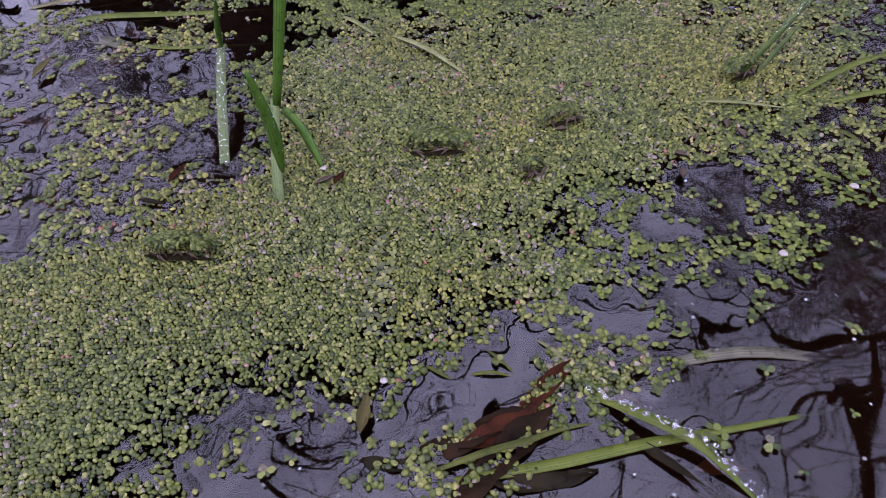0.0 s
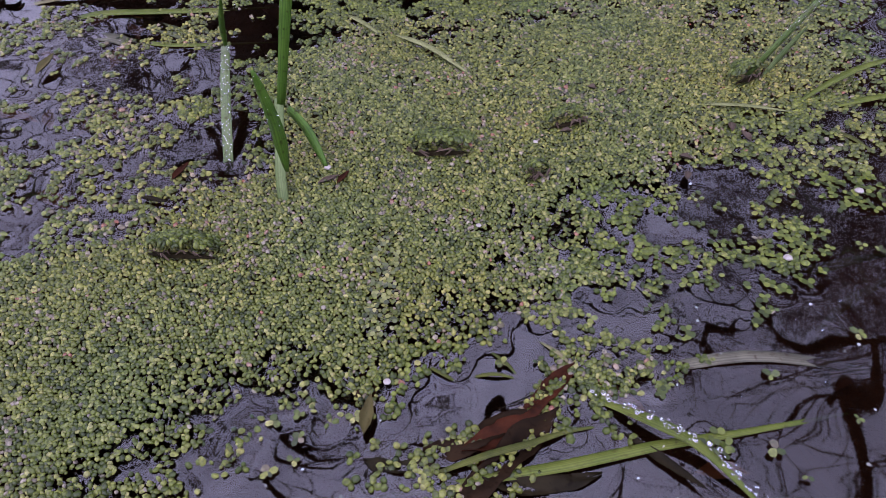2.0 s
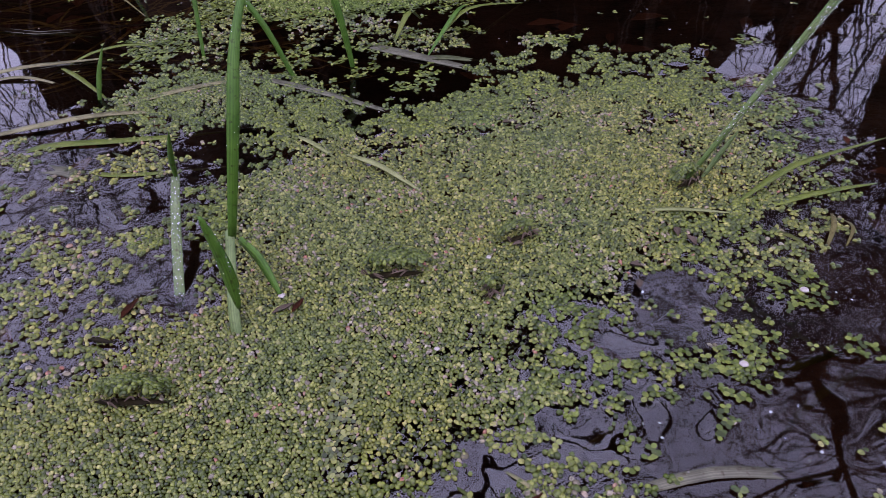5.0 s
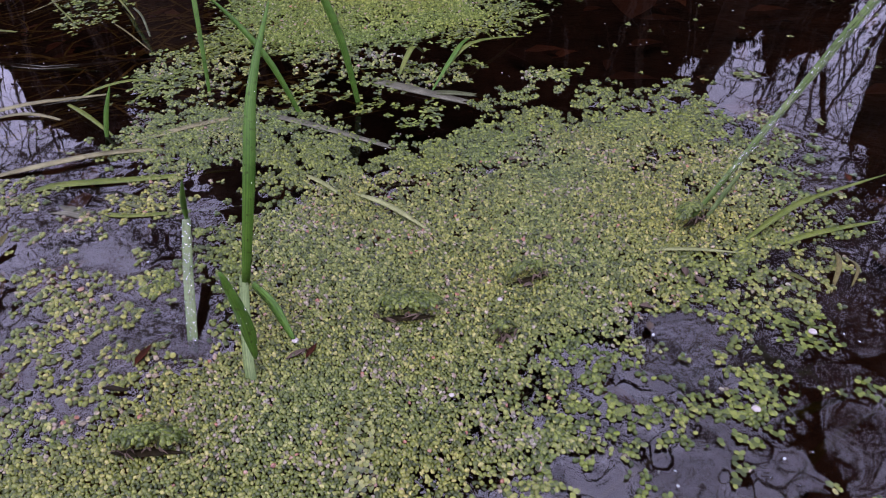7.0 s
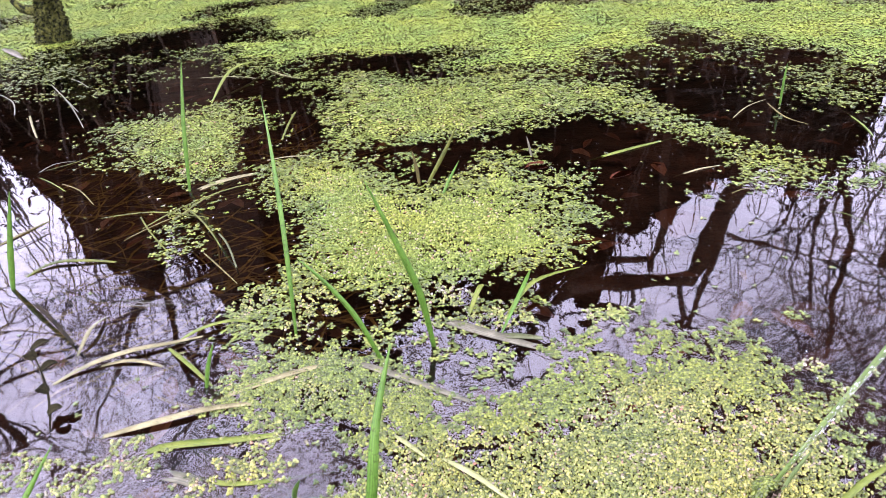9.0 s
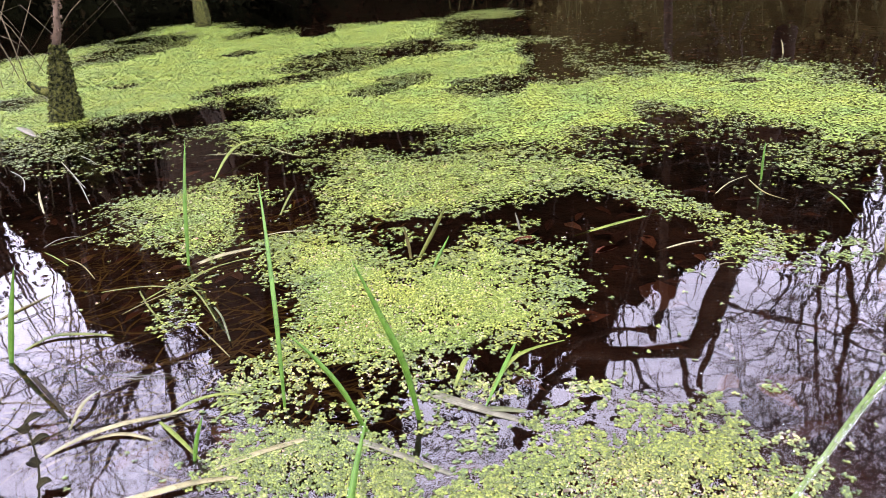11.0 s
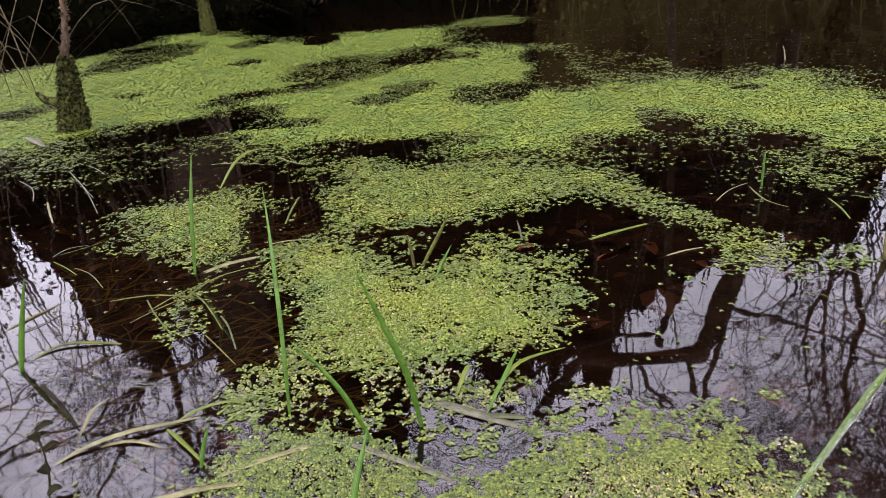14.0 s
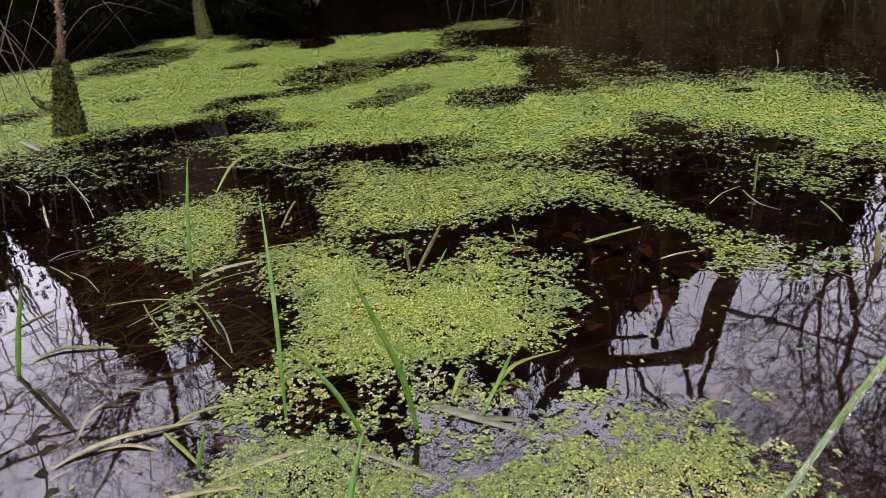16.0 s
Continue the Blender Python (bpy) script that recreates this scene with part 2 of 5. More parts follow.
def ribbon(points, width, sides=10, fold=0.25, taper=(0.55, 1.0, 0.05), twist=0.0, thick=0.0):
    """A grass blade along a smooth line: folded along its midrib, with a thickness."""
    p = np.array(points, float)
    n = len(p)
    ts = np.linspace(0, n - 1, sides + 1)
    line = []
    for t in ts:
        i = min(int(t), n - 2)
        f = t - i
        p0, p1, p2, p3 = p[max(i - 1, 0)], p[i], p[i + 1], p[min(i + 2, n - 1)]
        line.append(0.5 * (2 * p1 + (p2 - p0) * f + (2 * p0 - 5 * p1 + 4 * p2 - p3) * f * f + (3 * p1 - p0 - 3 * p2 + p3) * f ** 3))
    line = np.array(line)
    verts, faces = [], []
    thick = thick or width * 0.06
    chord = Vector(line[-1] - line[0]).normalized()
    upright = abs(chord.z) > 0.35
    for k, c in enumerate(line):
        along = Vector(line[min(k + 1, sides)] - line[max(k - 1, 0)]).normalized()
        side = along.cross(Vector((0, 1, 0) if upright else (0, 0, 1)))
        side = (Matrix.Rotation(twist * k / sides, 3, along) @ side).normalized()
        up = side.cross(along).normalized()
        f = k / sides
        w = width / 2 * (taper[0] + (taper[1] - taper[0]) * min(1, f * 3) if f < 0.45 else taper[1] + (taper[2] - taper[1]) * ((f - 0.45) / 0.55) ** 1.6)
        c = Vector(c)
        verts += [c - side * w + up * w * fold, c, c + side * w + up * w * fold, c + side * w + up * (w * fold - thick), c - up * thick, c - side * w + up * (w * fold - thick)]
    for k in range(sides):
        a, b = 6 * k, 6 * k + 6
        faces += [(a + i, a + (i + 1) % 6, b + (i + 1) % 6, b + i) for i in range(6)]
    faces += [(5, 4, 1, 0), (4, 3, 2, 1), tuple(6 * sides + i for i in (0, 1, 4, 5)), tuple(6 * sides + i for i in (1, 2, 3, 4))]
    return [tuple(v) for v in verts], faces


def leaf_mesh(name, verts, faces, mat):
    """A ribbon's mesh with a map across and along it."""
    me = mesh_of(name, verts, faces, mat, True)
    rows = max(1, len(verts) // 6 - 1)
    layer = me.uv_layers.new(name="UVMap")
    index = np.zeros(len(me.loops), int)
    me.loops.foreach_get("vertex_index", index)
    across = np.array([0, 0.5, 1, 1, 0.5, 0])[index % 6]
    layer.data.foreach_set("uv", np.stack([across, (index // 6) / rows], -1).reshape(-1).astype(np.float32))
    return me


def blade(name, label, category, points, width, mat, group="", **shape):
    verts, faces = ribbon(points, width, **shape)
    me = leaf_mesh(name, verts, faces, mat)
    return tagged(new(name, me), label, category, group)


# ---- ground, pond bottom and water ----
def ground_height(x, y):
    """A basin with a steep far bank and a low near one."""
    far = np.clip((y - 6.3 - 0.35 * np.sin(x * 0.9) + 0.06 * np.abs(x)) / 2.2, 0, 1)
    left = np.clip((-x - 4.6 + 0.05 * y) / 2.0, 0, 1)
    right = np.clip((x - 5.0) / 2.0, 0, 1)
    near = np.clip((-y - 0.15) / 0.8, 0, 1)
    rise = np.maximum.reduce([far, left, right, near])
    z = -0.10 - 0.06 * np.clip(y, 0, 2) + rise * (0.5 + 1.0 * far) + 0.12 * rise
    return z + 0.05 * (value_noise(x, y, 0.35, 5) - 0.5) * (1 + 3 * rise)


axis = np.concatenate([-np.geomspace(3, 400, 24)[::-1] - 5, np.linspace(-8, 10, 181), np.geomspace(3, 400, 24) + 7])
gx, gy = np.meshgrid(axis, axis, indexing="ij")
gz = ground_height(gx, gy)
n = len(axis)
faces = [(i * n + j, (i + 1) * n + j, (i + 1) * n + j + 1, i * n + j + 1) for i in range(n - 1) for j in range(n - 1)]
ground = new("ground", mesh_of("ground", np.stack([gx, gy, gz], -1).reshape(-1, 3).tolist(), faces, M_MUD, True))
tagged(ground, "dark muddy pond bed and banks with leaf litter", "ground", kind="structure")

# ---- duckweed mats: outlines in the plan, in metres ----
NEAR = [(-0.193, 0.499), (-0.164, 0.536), (-0.115, 0.52), (-0.078, 0.481), (-0.03, 0.459), (0.018, 0.443), (0.045, 0.462), (0.062, 0.502),
        (0.095, 0.514), (0.12, 0.492), (0.151, 0.503), (0.179, 0.506), (0.225, 0.503), (0.244, 0.466), (0.254, 0.420), (0.240, 0.380), (0.228, 0.338),
        (0.19, 0.308), (0.165, 0.285), (0.14, 0.266), (0.126, 0.249), (0.104, 0.24), (0.075, 0.242), (0.041, 0.232), (0.044, 0.216),
        (0.062, 0.209), (0.064, 0.181), (0.052, 0.171), (0.037, 0.19), (0.015, 0.188), (-0.012, 0.186), (-0.022, 0.171), (-0.032, 0.159),
        (-0.073, 0.164), (-0.093, 0.142), (-0.115, 0.128), (-0.15, 0.09), (-0.36, 0.10), (-0.36, 0.27), (-0.20, 0.262), (-0.175, 0.270),
        (-0.135, 0.275), (-0.125, 0.314), (-0.145, 0.372), (-0.15, 0.43)]
MIDDLE = [(-0.242, 0.959), (-0.119, 0.949), (-0.085, 0.911), (-0.068, 0.844), (-0.039, 0.821), (0.019, 0.841), (0.058, 0.867), (0.119, 0.87),
          (0.18, 0.874), (0.207, 0.831), (0.213, 0.735), (0.18, 0.664), (0.126, 0.663), (0.107, 0.633), (0.057, 0.602), (0.026, 0.571),
          (-0.021, 0.57), (-0.079, 0.589), (-0.141, 0.618), (-0.181, 0.656), (-0.184, 0.75), (-0.214, 0.844)]
ISLAND = [(-0.541, 1.077), (-0.512, 1.169), (-0.425, 1.201), (-0.322, 1.231), (-0.272, 1.054), (-0.267, 0.965), (-0.299, 0.897),
          (-0.337, 0.897), (-0.386, 0.955), (-0.511, 1.025)]
BAND = [(0.006, 1.261), (0.15, 1.25), (0.242, 1.184), (0.298, 1.134), (0.356, 0.954), (0.381, 0.862), (0.42, 0.833), (0.47, 0.767),
        (0.459, 0.738), (0.405, 0.736), (0.339, 0.766), (0.347, 0.871), (0.322, 0.908), (0.272, 0.978), (0.219, 1.043), (0.115, 0.997),
        (0.028, 0.975), (-0.055, 0.975), (-0.137, 0.974), (-0.227, 1.019), (-0.214, 1.114), (-0.157, 1.213), (-0.177, 1.321),
        (-0.147, 1.368), (-0.057, 1.282)]
FAR = [(-2.3, 2.6), (-1.731, 3.5), (-1.512, 3.691), (-1.468, 4.365), (-1.203, 4.386), (-0.703, 3.662), (-0.44, 3.361), (-0.357, 3.631),
       (-0.071, 3.572), (0.208, 3.538), (0.192, 2.819), (0.365, 2.697), (0.484, 2.538), (0.452, 2.123), (0.461, 1.885), (0.545, 1.857),
       (0.681, 1.897), (0.803, 1.787), (0.9, 1.865), (0.983, 1.818), (1.031, 1.746), (1.023, 1.594), (1.02, 1.493), (1.25, 1.30),
       (1.1, 0.95), (0.721, 1.043), (0.677, 1.073), (0.595, 1.01), (0.584, 1.072), (0.565, 1.255), (0.495, 1.324), (0.378, 1.304),
       (0.306, 1.197), (0.15, 1.21), (0.017, 1.258), (0.005, 1.376), (-0.178, 1.462), (-0.311, 1.403), (-0.466, 1.565), (-0.606, 1.69),
       (-0.738, 1.614), (-0.859, 1.543), (-1.041, 1.603), (-1.6, 1.6)]
# thin places in the mats: x, y, half-width, half-depth, how thin
THIN_FAR = [(-1.26, 3.42, 0.25, 0.56, 0.95), (-0.94, 2.33, 0.07, 0.05, 0.8), (-0.68, 2.87, 0.10, 0.10, 0.75), (-0.81, 3.51, 0.12, 0.19, 0.8),
            (-0.44, 3.39, 0.08, 0.18, 1.1), (-0.27, 2.50, 0.22, 0.30, 0.95), (0.01, 2.62, 0.13, 0.24, 1.08), (-0.57, 2.10, 0.12, 0.12, 0.8),
            (-0.40, 2.18, 0.15, 0.08, 0.8), (-0.50, 1.84, 0.15, 0.16, 0.95), (-0.72, 1.76, 0.22, 0.15, 0.82), (-0.11, 1.91, 0.09, 0.08, 0.8),
            (0.19, 1.85, 0.12, 0.15, 1.02), (0.37, 1.95, 0.10, 0.17, 0.85), (0.40, 2.30, 0.07, 0.24, 0.8), (0.49, 1.43, 0.06, 0.11, 0.6),
            (0.77, 1.64, 0.05, 0.03, 0.9), (-0.34, 1.72, 0.10, 0.06, 0.7), (0.12, 1.19, 0.14, 0.045, 0.85), (-1.21, 2.19, 0.12, 0.13, 0.8),
            (0.64, 1.21, 0.06, 0.06, 0.5), (-0.03, 2.05, 0.10, 0.11, 0.75), (0.18, 2.53, 0.07, 0.09, 0.75), (-0.06, 1.42, 0.08, 0.05, 0.85)]
THIN_MID = [(0.16, 0.77, 0.09, 0.13, 0.80), (-0.10, 0.59, 0.12, 0.03, 0.45), (-0.03, 0.92, 0.10, 0.04, 0.7), (-0.24, 1.05, 0.07, 0.10, 0.85),
            (-0.50, 1.06, 0.07, 0.05, 0.9), (0.43, 0.78, 0.05, 0.05, 0.35), (-0.20, 1.05, 0.06, 0.06, 0.6),
            (0.03, 0.61, 0.09, 0.03, 0.7), (-0.19, 0.72, 0.03, 0.10, 0.35)]
THIN_NEAR = [(-0.105, 0.42, 0.045, 0.035, 0.55), (-0.13, 0.40, 0.06, 0.06, 0.65), (0.20, 0.46, 0.07, 0.05, 0.5), (0.19, 0.31, 0.05, 0.03, 0.45),
             (0.05, 0.19, 0.03, 0.02, 0.7), (-0.21, 0.25, 0.07, 0.03, 0.8), (-0.10, 0.31, 0.04, 0.04, 0.65), (0.10, 0.26, 0.05, 0.03, 0.5),
             (0.10, 0.48, 0.06, 0.03, 0.3), (0.13, 0.30, 0.03, 0.04, 0.35),
             (-0.045, 0.44, 0.04, 0.02, 0.4)]
# loose clumps on open water: x, y, half-width, half-depth, how full
LOOSE_NEAR = [(-0.20, 0.33, 0.07, 0.104, 0.40), (-0.168, 0.211, 0.027, 0.026, 0.6), (0.089, 0.228, 0.015, 0.009, 0.75), (0.118, 0.229, 0.01, 0.007, 0.7),
              (0.12, 0.195, 0.007, 0.009, 0.62), (0.137, 0.207, 0.016, 0.008, 0.6), (0.152, 0.231, 0.017, 0.017, 0.4), (0.184, 0.258, 0.013, 0.012, 0.7),
              (0.185, 0.314, 0.035, 0.058, 0.45), (-0.31, 0.42, 0.05, 0.03, 0.5), (-0.25, 0.43, 0.03, 0.025, 0.55), (0.067, 0.171, 0.019, 0.015, 0.6), (-0.007, 0.139, 0.022, 0.007, 0.7), (-0.007, 0.129, 0.017, 0.008, 0.65),
              (0.033, 0.145, 0.011, 0.019, 0.5), (-0.046, 0.152, 0.008, 0.007, 0.55), (0.092, 0.138, 0.005, 0.004, 0.9), (-0.091, 0.136, 0.012, 0.01, 0.4),
              (0.091, 0.183, 0.005, 0.005, 0.8), (0.049, 0.216, 0.016, 0.015, 0.65), (0.015, 0.189, 0.013, 0.007, 0.7), (0.0, 0.129, 0.03, 0.010, 0.7),
              (0.052, 0.178, 0.014, 0.02, 0.72), (0.035, 0.200, 0.02, 0.012, 0.7)]
LOOSE_AROUND = [(0.145, 0.223, 0.018, 0.015, 0.45), (0.193, 0.222, 0.009, 0.01, 0.75), (0.115, 0.539, 0.02, 0.024, 0.65), (-0.145, 0.604, 0.029, 0.045, 0.6),
                (-0.04, 0.600, 0.05, 0.04, 0.35), (0.025, 0.567, 0.03, 0.04, 0.45), (-0.194, 0.596, 0.024, 0.038, 0.6), (-0.159, 0.511, 0.047, 0.035, 0.6),
                (0.215, 0.295, 0.019, 0.041, 0.4), (0.227, 0.424, 0.032, 0.043, 0.5), (0.244, 0.377, 0.023, 0.038, 0.45), (-0.195, 0.436, 0.03, 0.03, 0.4),
                (-0.156, 0.425, 0.026, 0.033, 0.55), (-0.183, 0.337, 0.04, 0.044, 0.34), (-0.169, 0.283, 0.036, 0.031, 0.5), (-0.142, 0.294, 0.028, 0.028, 0.45),
                (-0.24, 0.30, 0.05, 0.05, 0.36), (-0.166, 0.253, 0.03, 0.027, 0.65), (-0.29, 0.40, 0.06, 0.04, 0.4)]
LOOSE_BEYOND = [(-0.192, 0.599, 0.028, 0.052, 0.7), (-0.302, 0.783, 0.036, 0.091, 0.45), (0.132, 0.544, 0.021, 0.014, 0.65), (0.265, 0.521, 0.014, 0.010, 0.55),
                (0.060, 0.615, 0.022, 0.020, 0.5), (-0.052, 0.536, 0.06, 0.038, 0.5), (0.009, 0.497, 0.027, 0.027, 0.5), (-0.125, 0.573, 0.033, 0.043, 0.3),
                (-0.229, 1.31, 0.069, 0.112, 0.35), (-0.054, 0.914, 0.064, 0.039, 0.35), (0.085, 0.899, 0.061, 0.038, 0.55), (0.481, 1.009, 0.07, 0.10, 0.12),
                (0.398, 1.208, 0.057, 0.09, 0.22), (0.601, 1.046, 0.07, 0.08, 0.30), (-0.392, 1.107, 0.167, 0.167, 0.34), (-0.66, 1.5, 0.221, 0.201, 0.3),
                (0.587, 2.049, 0.184, 0.353, 0.28), (0.374, 3.54, 0.166, 0.20, 0.8), (0.25, 0.74, 0.05, 0.06, 0.3)]


def plants_at(fullness, lo, hi, spacing, seed, clump_cells=3.6, patch=0.05, ragged=1.0):
    """Places of the duckweed plants within a box: a jittered honeycomb, broken into clumps where it is not full."""
    rng = np.random.RandomState(seed)
    ys = np.arange(lo[1], hi[1], spacing * 0.866)
    xs = np.arange(lo[0], hi[0], spacing)
    x, y = np.meshgrid(xs, ys, indexing="ij")
    x = x + (np.arange(len(ys)) % 2 * spacing / 2)[None, :]
    x = (x + rng.uniform(-0.26, 0.26, x.shape) * spacing).ravel()
    y = (y + rng.uniform(-0.26, 0.26, y.shape) * spacing).ravel()
    clump = value_noise(x, y, spacing * clump_cells, seed + 1) - 0.5
    wide = value_noise(x, y, patch, seed + 2) - 0.5
    keep = fullness(x, y) + ragged * (2.0 * clump + 1.6 * wide) + rng.uniform(-1.0, 1.0, x.shape) > 0
    return x[keep], y[keep], rng


def mat_fullness(outline, soft, thin):
    def fullness(x, y):
        fill = np.clip(depth_inside(outline, x, y) / soft, -4, 3.0)
        for cx, cy, rx, ry, how in thin:
            r2 = ((x - cx) / rx) ** 2 + ((y - cy) / ry) ** 2
            fill = fill - how * 3.2 * np.clip(1.35 - r2, 0, 1)
        return fill
    return fullness


def loose_fullness(patches, mats):
    def fullness(x, y):
        fill = np.full(x.shape, -4.0)
        for cx, cy, rx, ry, full in patches:
            r2 = ((x - cx) / rx) ** 2 + ((y - cy) / ry) ** 2
            fill = np.maximum(fill, full * 2.8 - 1.75 - 1.5 * np.maximum(0, r2 - 0.5))
        for other in mats:
            fill = np.where(other(x, y) > 0.4, -9, fill)
        return fill
    return fullness


def frond_sheet(name, x, y, rng, size, mat, corners=7, skirt=True, flat=1.0, dome=None, packed=False):
    """One mesh of many duckweed plants: packed side by side, or each of two to four oval fronds that lie flat on the water.
    Four corners make a plain tilted leaf, more make a low dome, with a rolled rim if it has a skirt."""
    count = rng.choice([1] if packed else [2, 3, 3, 4], len(x))
    owner = np.repeat(np.arange(len(x)), count)
    order = np.concatenate([np.arange(c) for c in count]) if len(x) else np.zeros(0)
    spin = rng.uniform(0, 2 * np.pi, len(x))
    n = len(owner)
    turn = spin[owner] + order * 2 * np.pi / np.maximum(count[owner], 3) + rng.normal(0, 0.22, n)
    grown = rng.uniform(0.85, 1.12, len(x))[owner]
    scale = (size * grown * rng.uniform(0.42, 0.70, n))[:, None]
    reach = scale[:, 0] * rng.uniform(0.85, 1.1, n) * (0 if packed else 1)
    cx, cy = x[owner] + np.cos(turn) * reach, y[owner] + np.sin(turn) * reach
    turn = turn[:, None]
    a = np.linspace(0, 2 * np.pi, corners, endpoint=False)
    wide = rng.uniform(0.62, 0.92, n)[:, None]
    u, v = np.cos(a)[None] * scale, np.sin(a)[None] * scale * wide * (1 + 0.15 * np.cos(a)[None])
    ragged = rng.uniform(0.90, 1.08, u.shape)
    u, v = u * ragged, v * ragged
    px, py = u * np.cos(turn) - v * np.sin(turn), u * np.sin(turn) + v * np.cos(turn)
    tx, ty = rng.normal(0, 0.11 * flat, n)[:, None], rng.normal(0, 0.11 * flat, n)[:, None]
    z0 = (0.0004 + rng.uniform(0, 0.22, n) * size * flat)[:, None]
    top = np.stack([px + cx[:, None], py + cy[:, None], z0 + px * tx + py * ty], -1)
    centre = np.stack([cx[:, None], cy[:, None], z0 + size * rng.uniform(-0.02, 0.10, (n, 1))], -1)
    if dome:
        for pile in (top, centre):
            pile[..., 2] += dome[2] * np.clip(1 - (pile[..., 0] / dome[0]) ** 2 - (pile[..., 1] / dome[1]) ** 2, 0, 1)
    rows = [top] if corners == 4 else [centre, top]
    if skirt:
        inner = np.stack([px * 0.72 + cx[:, None], py * 0.72 + cy[:, None], z0 + (px * tx + py * ty) * 0.72 + size * 0.03], -1)
        if dome:
            inner[..., 2] += top[..., 2] - (z0 + px * tx + py * ty)
        top[..., 2] -= size * 0.30
        rows = [centre, inner, top]
    verts = np.concatenate(rows, 1)
    per = verts.shape[1]
    if corners == 4:
        tri = [(0, 1, 2), (0, 2, 3)]
    else:
        tri = [(0, 1 + i, 1 + (i + 1) % corners) for i in range(corners)]
    if skirt:
        for i in range(corners):
            j = (i + 1) % corners
            tri += [(1 + i, 1 + corners + i, 1 + corners + j), (1 + i, 1 + corners + j, 1 + j)]
    tri = np.array(tri)
    index = (tri[None] + (np.arange(n) * per)[:, None, None]).reshape(-1)
    me = bpy.data.meshes.new(name)
    me.vertices.add(n * per)
    me.vertices.foreach_set("co", verts.reshape(-1).astype(np.float32))
    me.loops.add(len(index))
    me.loops.foreach_set("vertex_index", index.astype(np.int32))
    me.polygons.add(len(index) // 3)
    me.polygons.foreach_set("loop_start", np.arange(0, len(index), 3, dtype=np.int32))
    me.update(calc_edges=True)
    me.polygons.foreach_set("use_smooth", [True] * len(me.polygons))
    me.materials.append(mat)
    return me


FULL, FLOATING, SINGLES = {}, [], []
for key, outline, frond, pitch, soft, thin, seed, corners, mat, label in (
        ("near", NEAR, 0.00222, 0.00170, 0.018, THIN_NEAR, 11, 6, M_WEED, "pale green duckweed mat with a few pinkish dead fronds"),
        ("middle", MIDDLE, 0.0027, 0.0022, 0.021, THIN_MID, 21, 5, M_WEED_FAR, "bright green duckweed mat floating beyond the grass blades"),
        ("island", ISLAND, 0.0033, 0.0028, 0.018, THIN_MID, 31, 5, M_WEED_FAR, "small bright green duckweed island on dark water"),
        ("band", BAND, 0.0033, 0.0028, 0.020, THIN_MID, 41, 5, M_WEED_FAR, "curved band of green duckweed around dark water"),
        ("far", FAR, 0.0062, 0.0052, 0.06, THIN_FAR, 51, 4, M_WEED_DISTANT, "wide yellow-green duckweed carpet reaching to the far stems")):
    FULL[key] = mat_fullness(outline, soft, thin)
    box = np.array(outline)
    lo, hi = box.min(0) - 1.5 * soft, box.max(0) + 1.5 * soft
    bands = [(lo, hi, frond, pitch, corners, seed)]
    if key == "far":
        # the nearer half is of small fronds, the distant half of clumps
        bands = [(lo, (hi[0], 2.3), 0.0047, 0.0038, 4, seed + 5), ((lo[0], 2.3), hi, frond, pitch, corners, seed)]
    for low, high, size, step, rim, start in bands:
        x, y, rng = plants_at(FULL[key], low, high, step, start, patch=soft * 1.8)
        # young green plants in loose clumps along the edges, older pale ones in the middle
        level = FULL[key](x, y) + 2.2 * (value_noise(x, y, soft * 1.1, start + 7) - 0.5) + rng.normal(0, 0.35, x.shape)
        green = level < (np.interp(y, [0.20, 0.30, 0.39, 0.46], [-0.7, -0.1, 0.25, 1.8]) if key == "near" else 1.5 if key == "far" else 1.35)
        stay = ~green | (rng.rand(len(x)) < {"near": 0.40, "far": 0.30}.get(key, 0.40))
        x, y, green = x[stay], y[stay], green[stay]
        # small dark pits where packed plants have parted
        if key != "far":
            pits = 0.45 * rng.rand(len(x)) + 0.55 * value_noise(x, y, 2.6 * step, start + 17) + 0.35 * value_noise(x, y, 9 * step, start + 19)
            depth = np.interp(y, [0.28, 0.34, 0.40], [0.0, 0.26, 0.46]) if key == "near" else 0.44
            stay = green | (pits > np.clip(depth + 0.16 * (2.6 - level[stay]), 0.0, 0.72) * (depth > 0))
            x, y, green = x[stay], y[stay], green[stay]
        FLOATING.append((x, y))
        plants = frond_sheet("loose_duckweed", x[green], y[green], rng, {"near": 0.0028, "far": size * 0.80}.get(key, 0.0031), M_WEED_LOOSE, 6 if key == "near" else rim, key == "near", 1.3)
        tagged(new("loose_duckweed", plants), "loose darker green fringe of a duckweed mat", "duckweed", kind="stuff")
        x, y = x[~green], y[~green]
        if key == "near":
            # a stretch of the front edge as single fronds, the rest of the front with rims
            picked = np.flatnonzero((x > -0.035) & (x < 0.035) & (y > 0.185) & (y < 0.245))[:295]
            STRIP = (x[picked], y[picked])
            x, y = np.delete(x, picked), np.delete(y, picked)
            front = y < 0.27
            NEAR_MAT = new("duckweed_mat", frond_sheet("duckweed_mat", x[front], y[front], rng, size, mat, rim, True, 2.2, packed=True))
            tagged(NEAR_MAT, label, "duckweed", kind="stuff")
            x, y = x[~front], y[~front]
        tagged(new("duckweed_mat", frond_sheet("duckweed_mat", x, y, rng, size, mat, rim, key in ("near", "middle"), 2.2 if key == "near" else 1.8, packed=True)), label, "duckweed", kind="stuff")

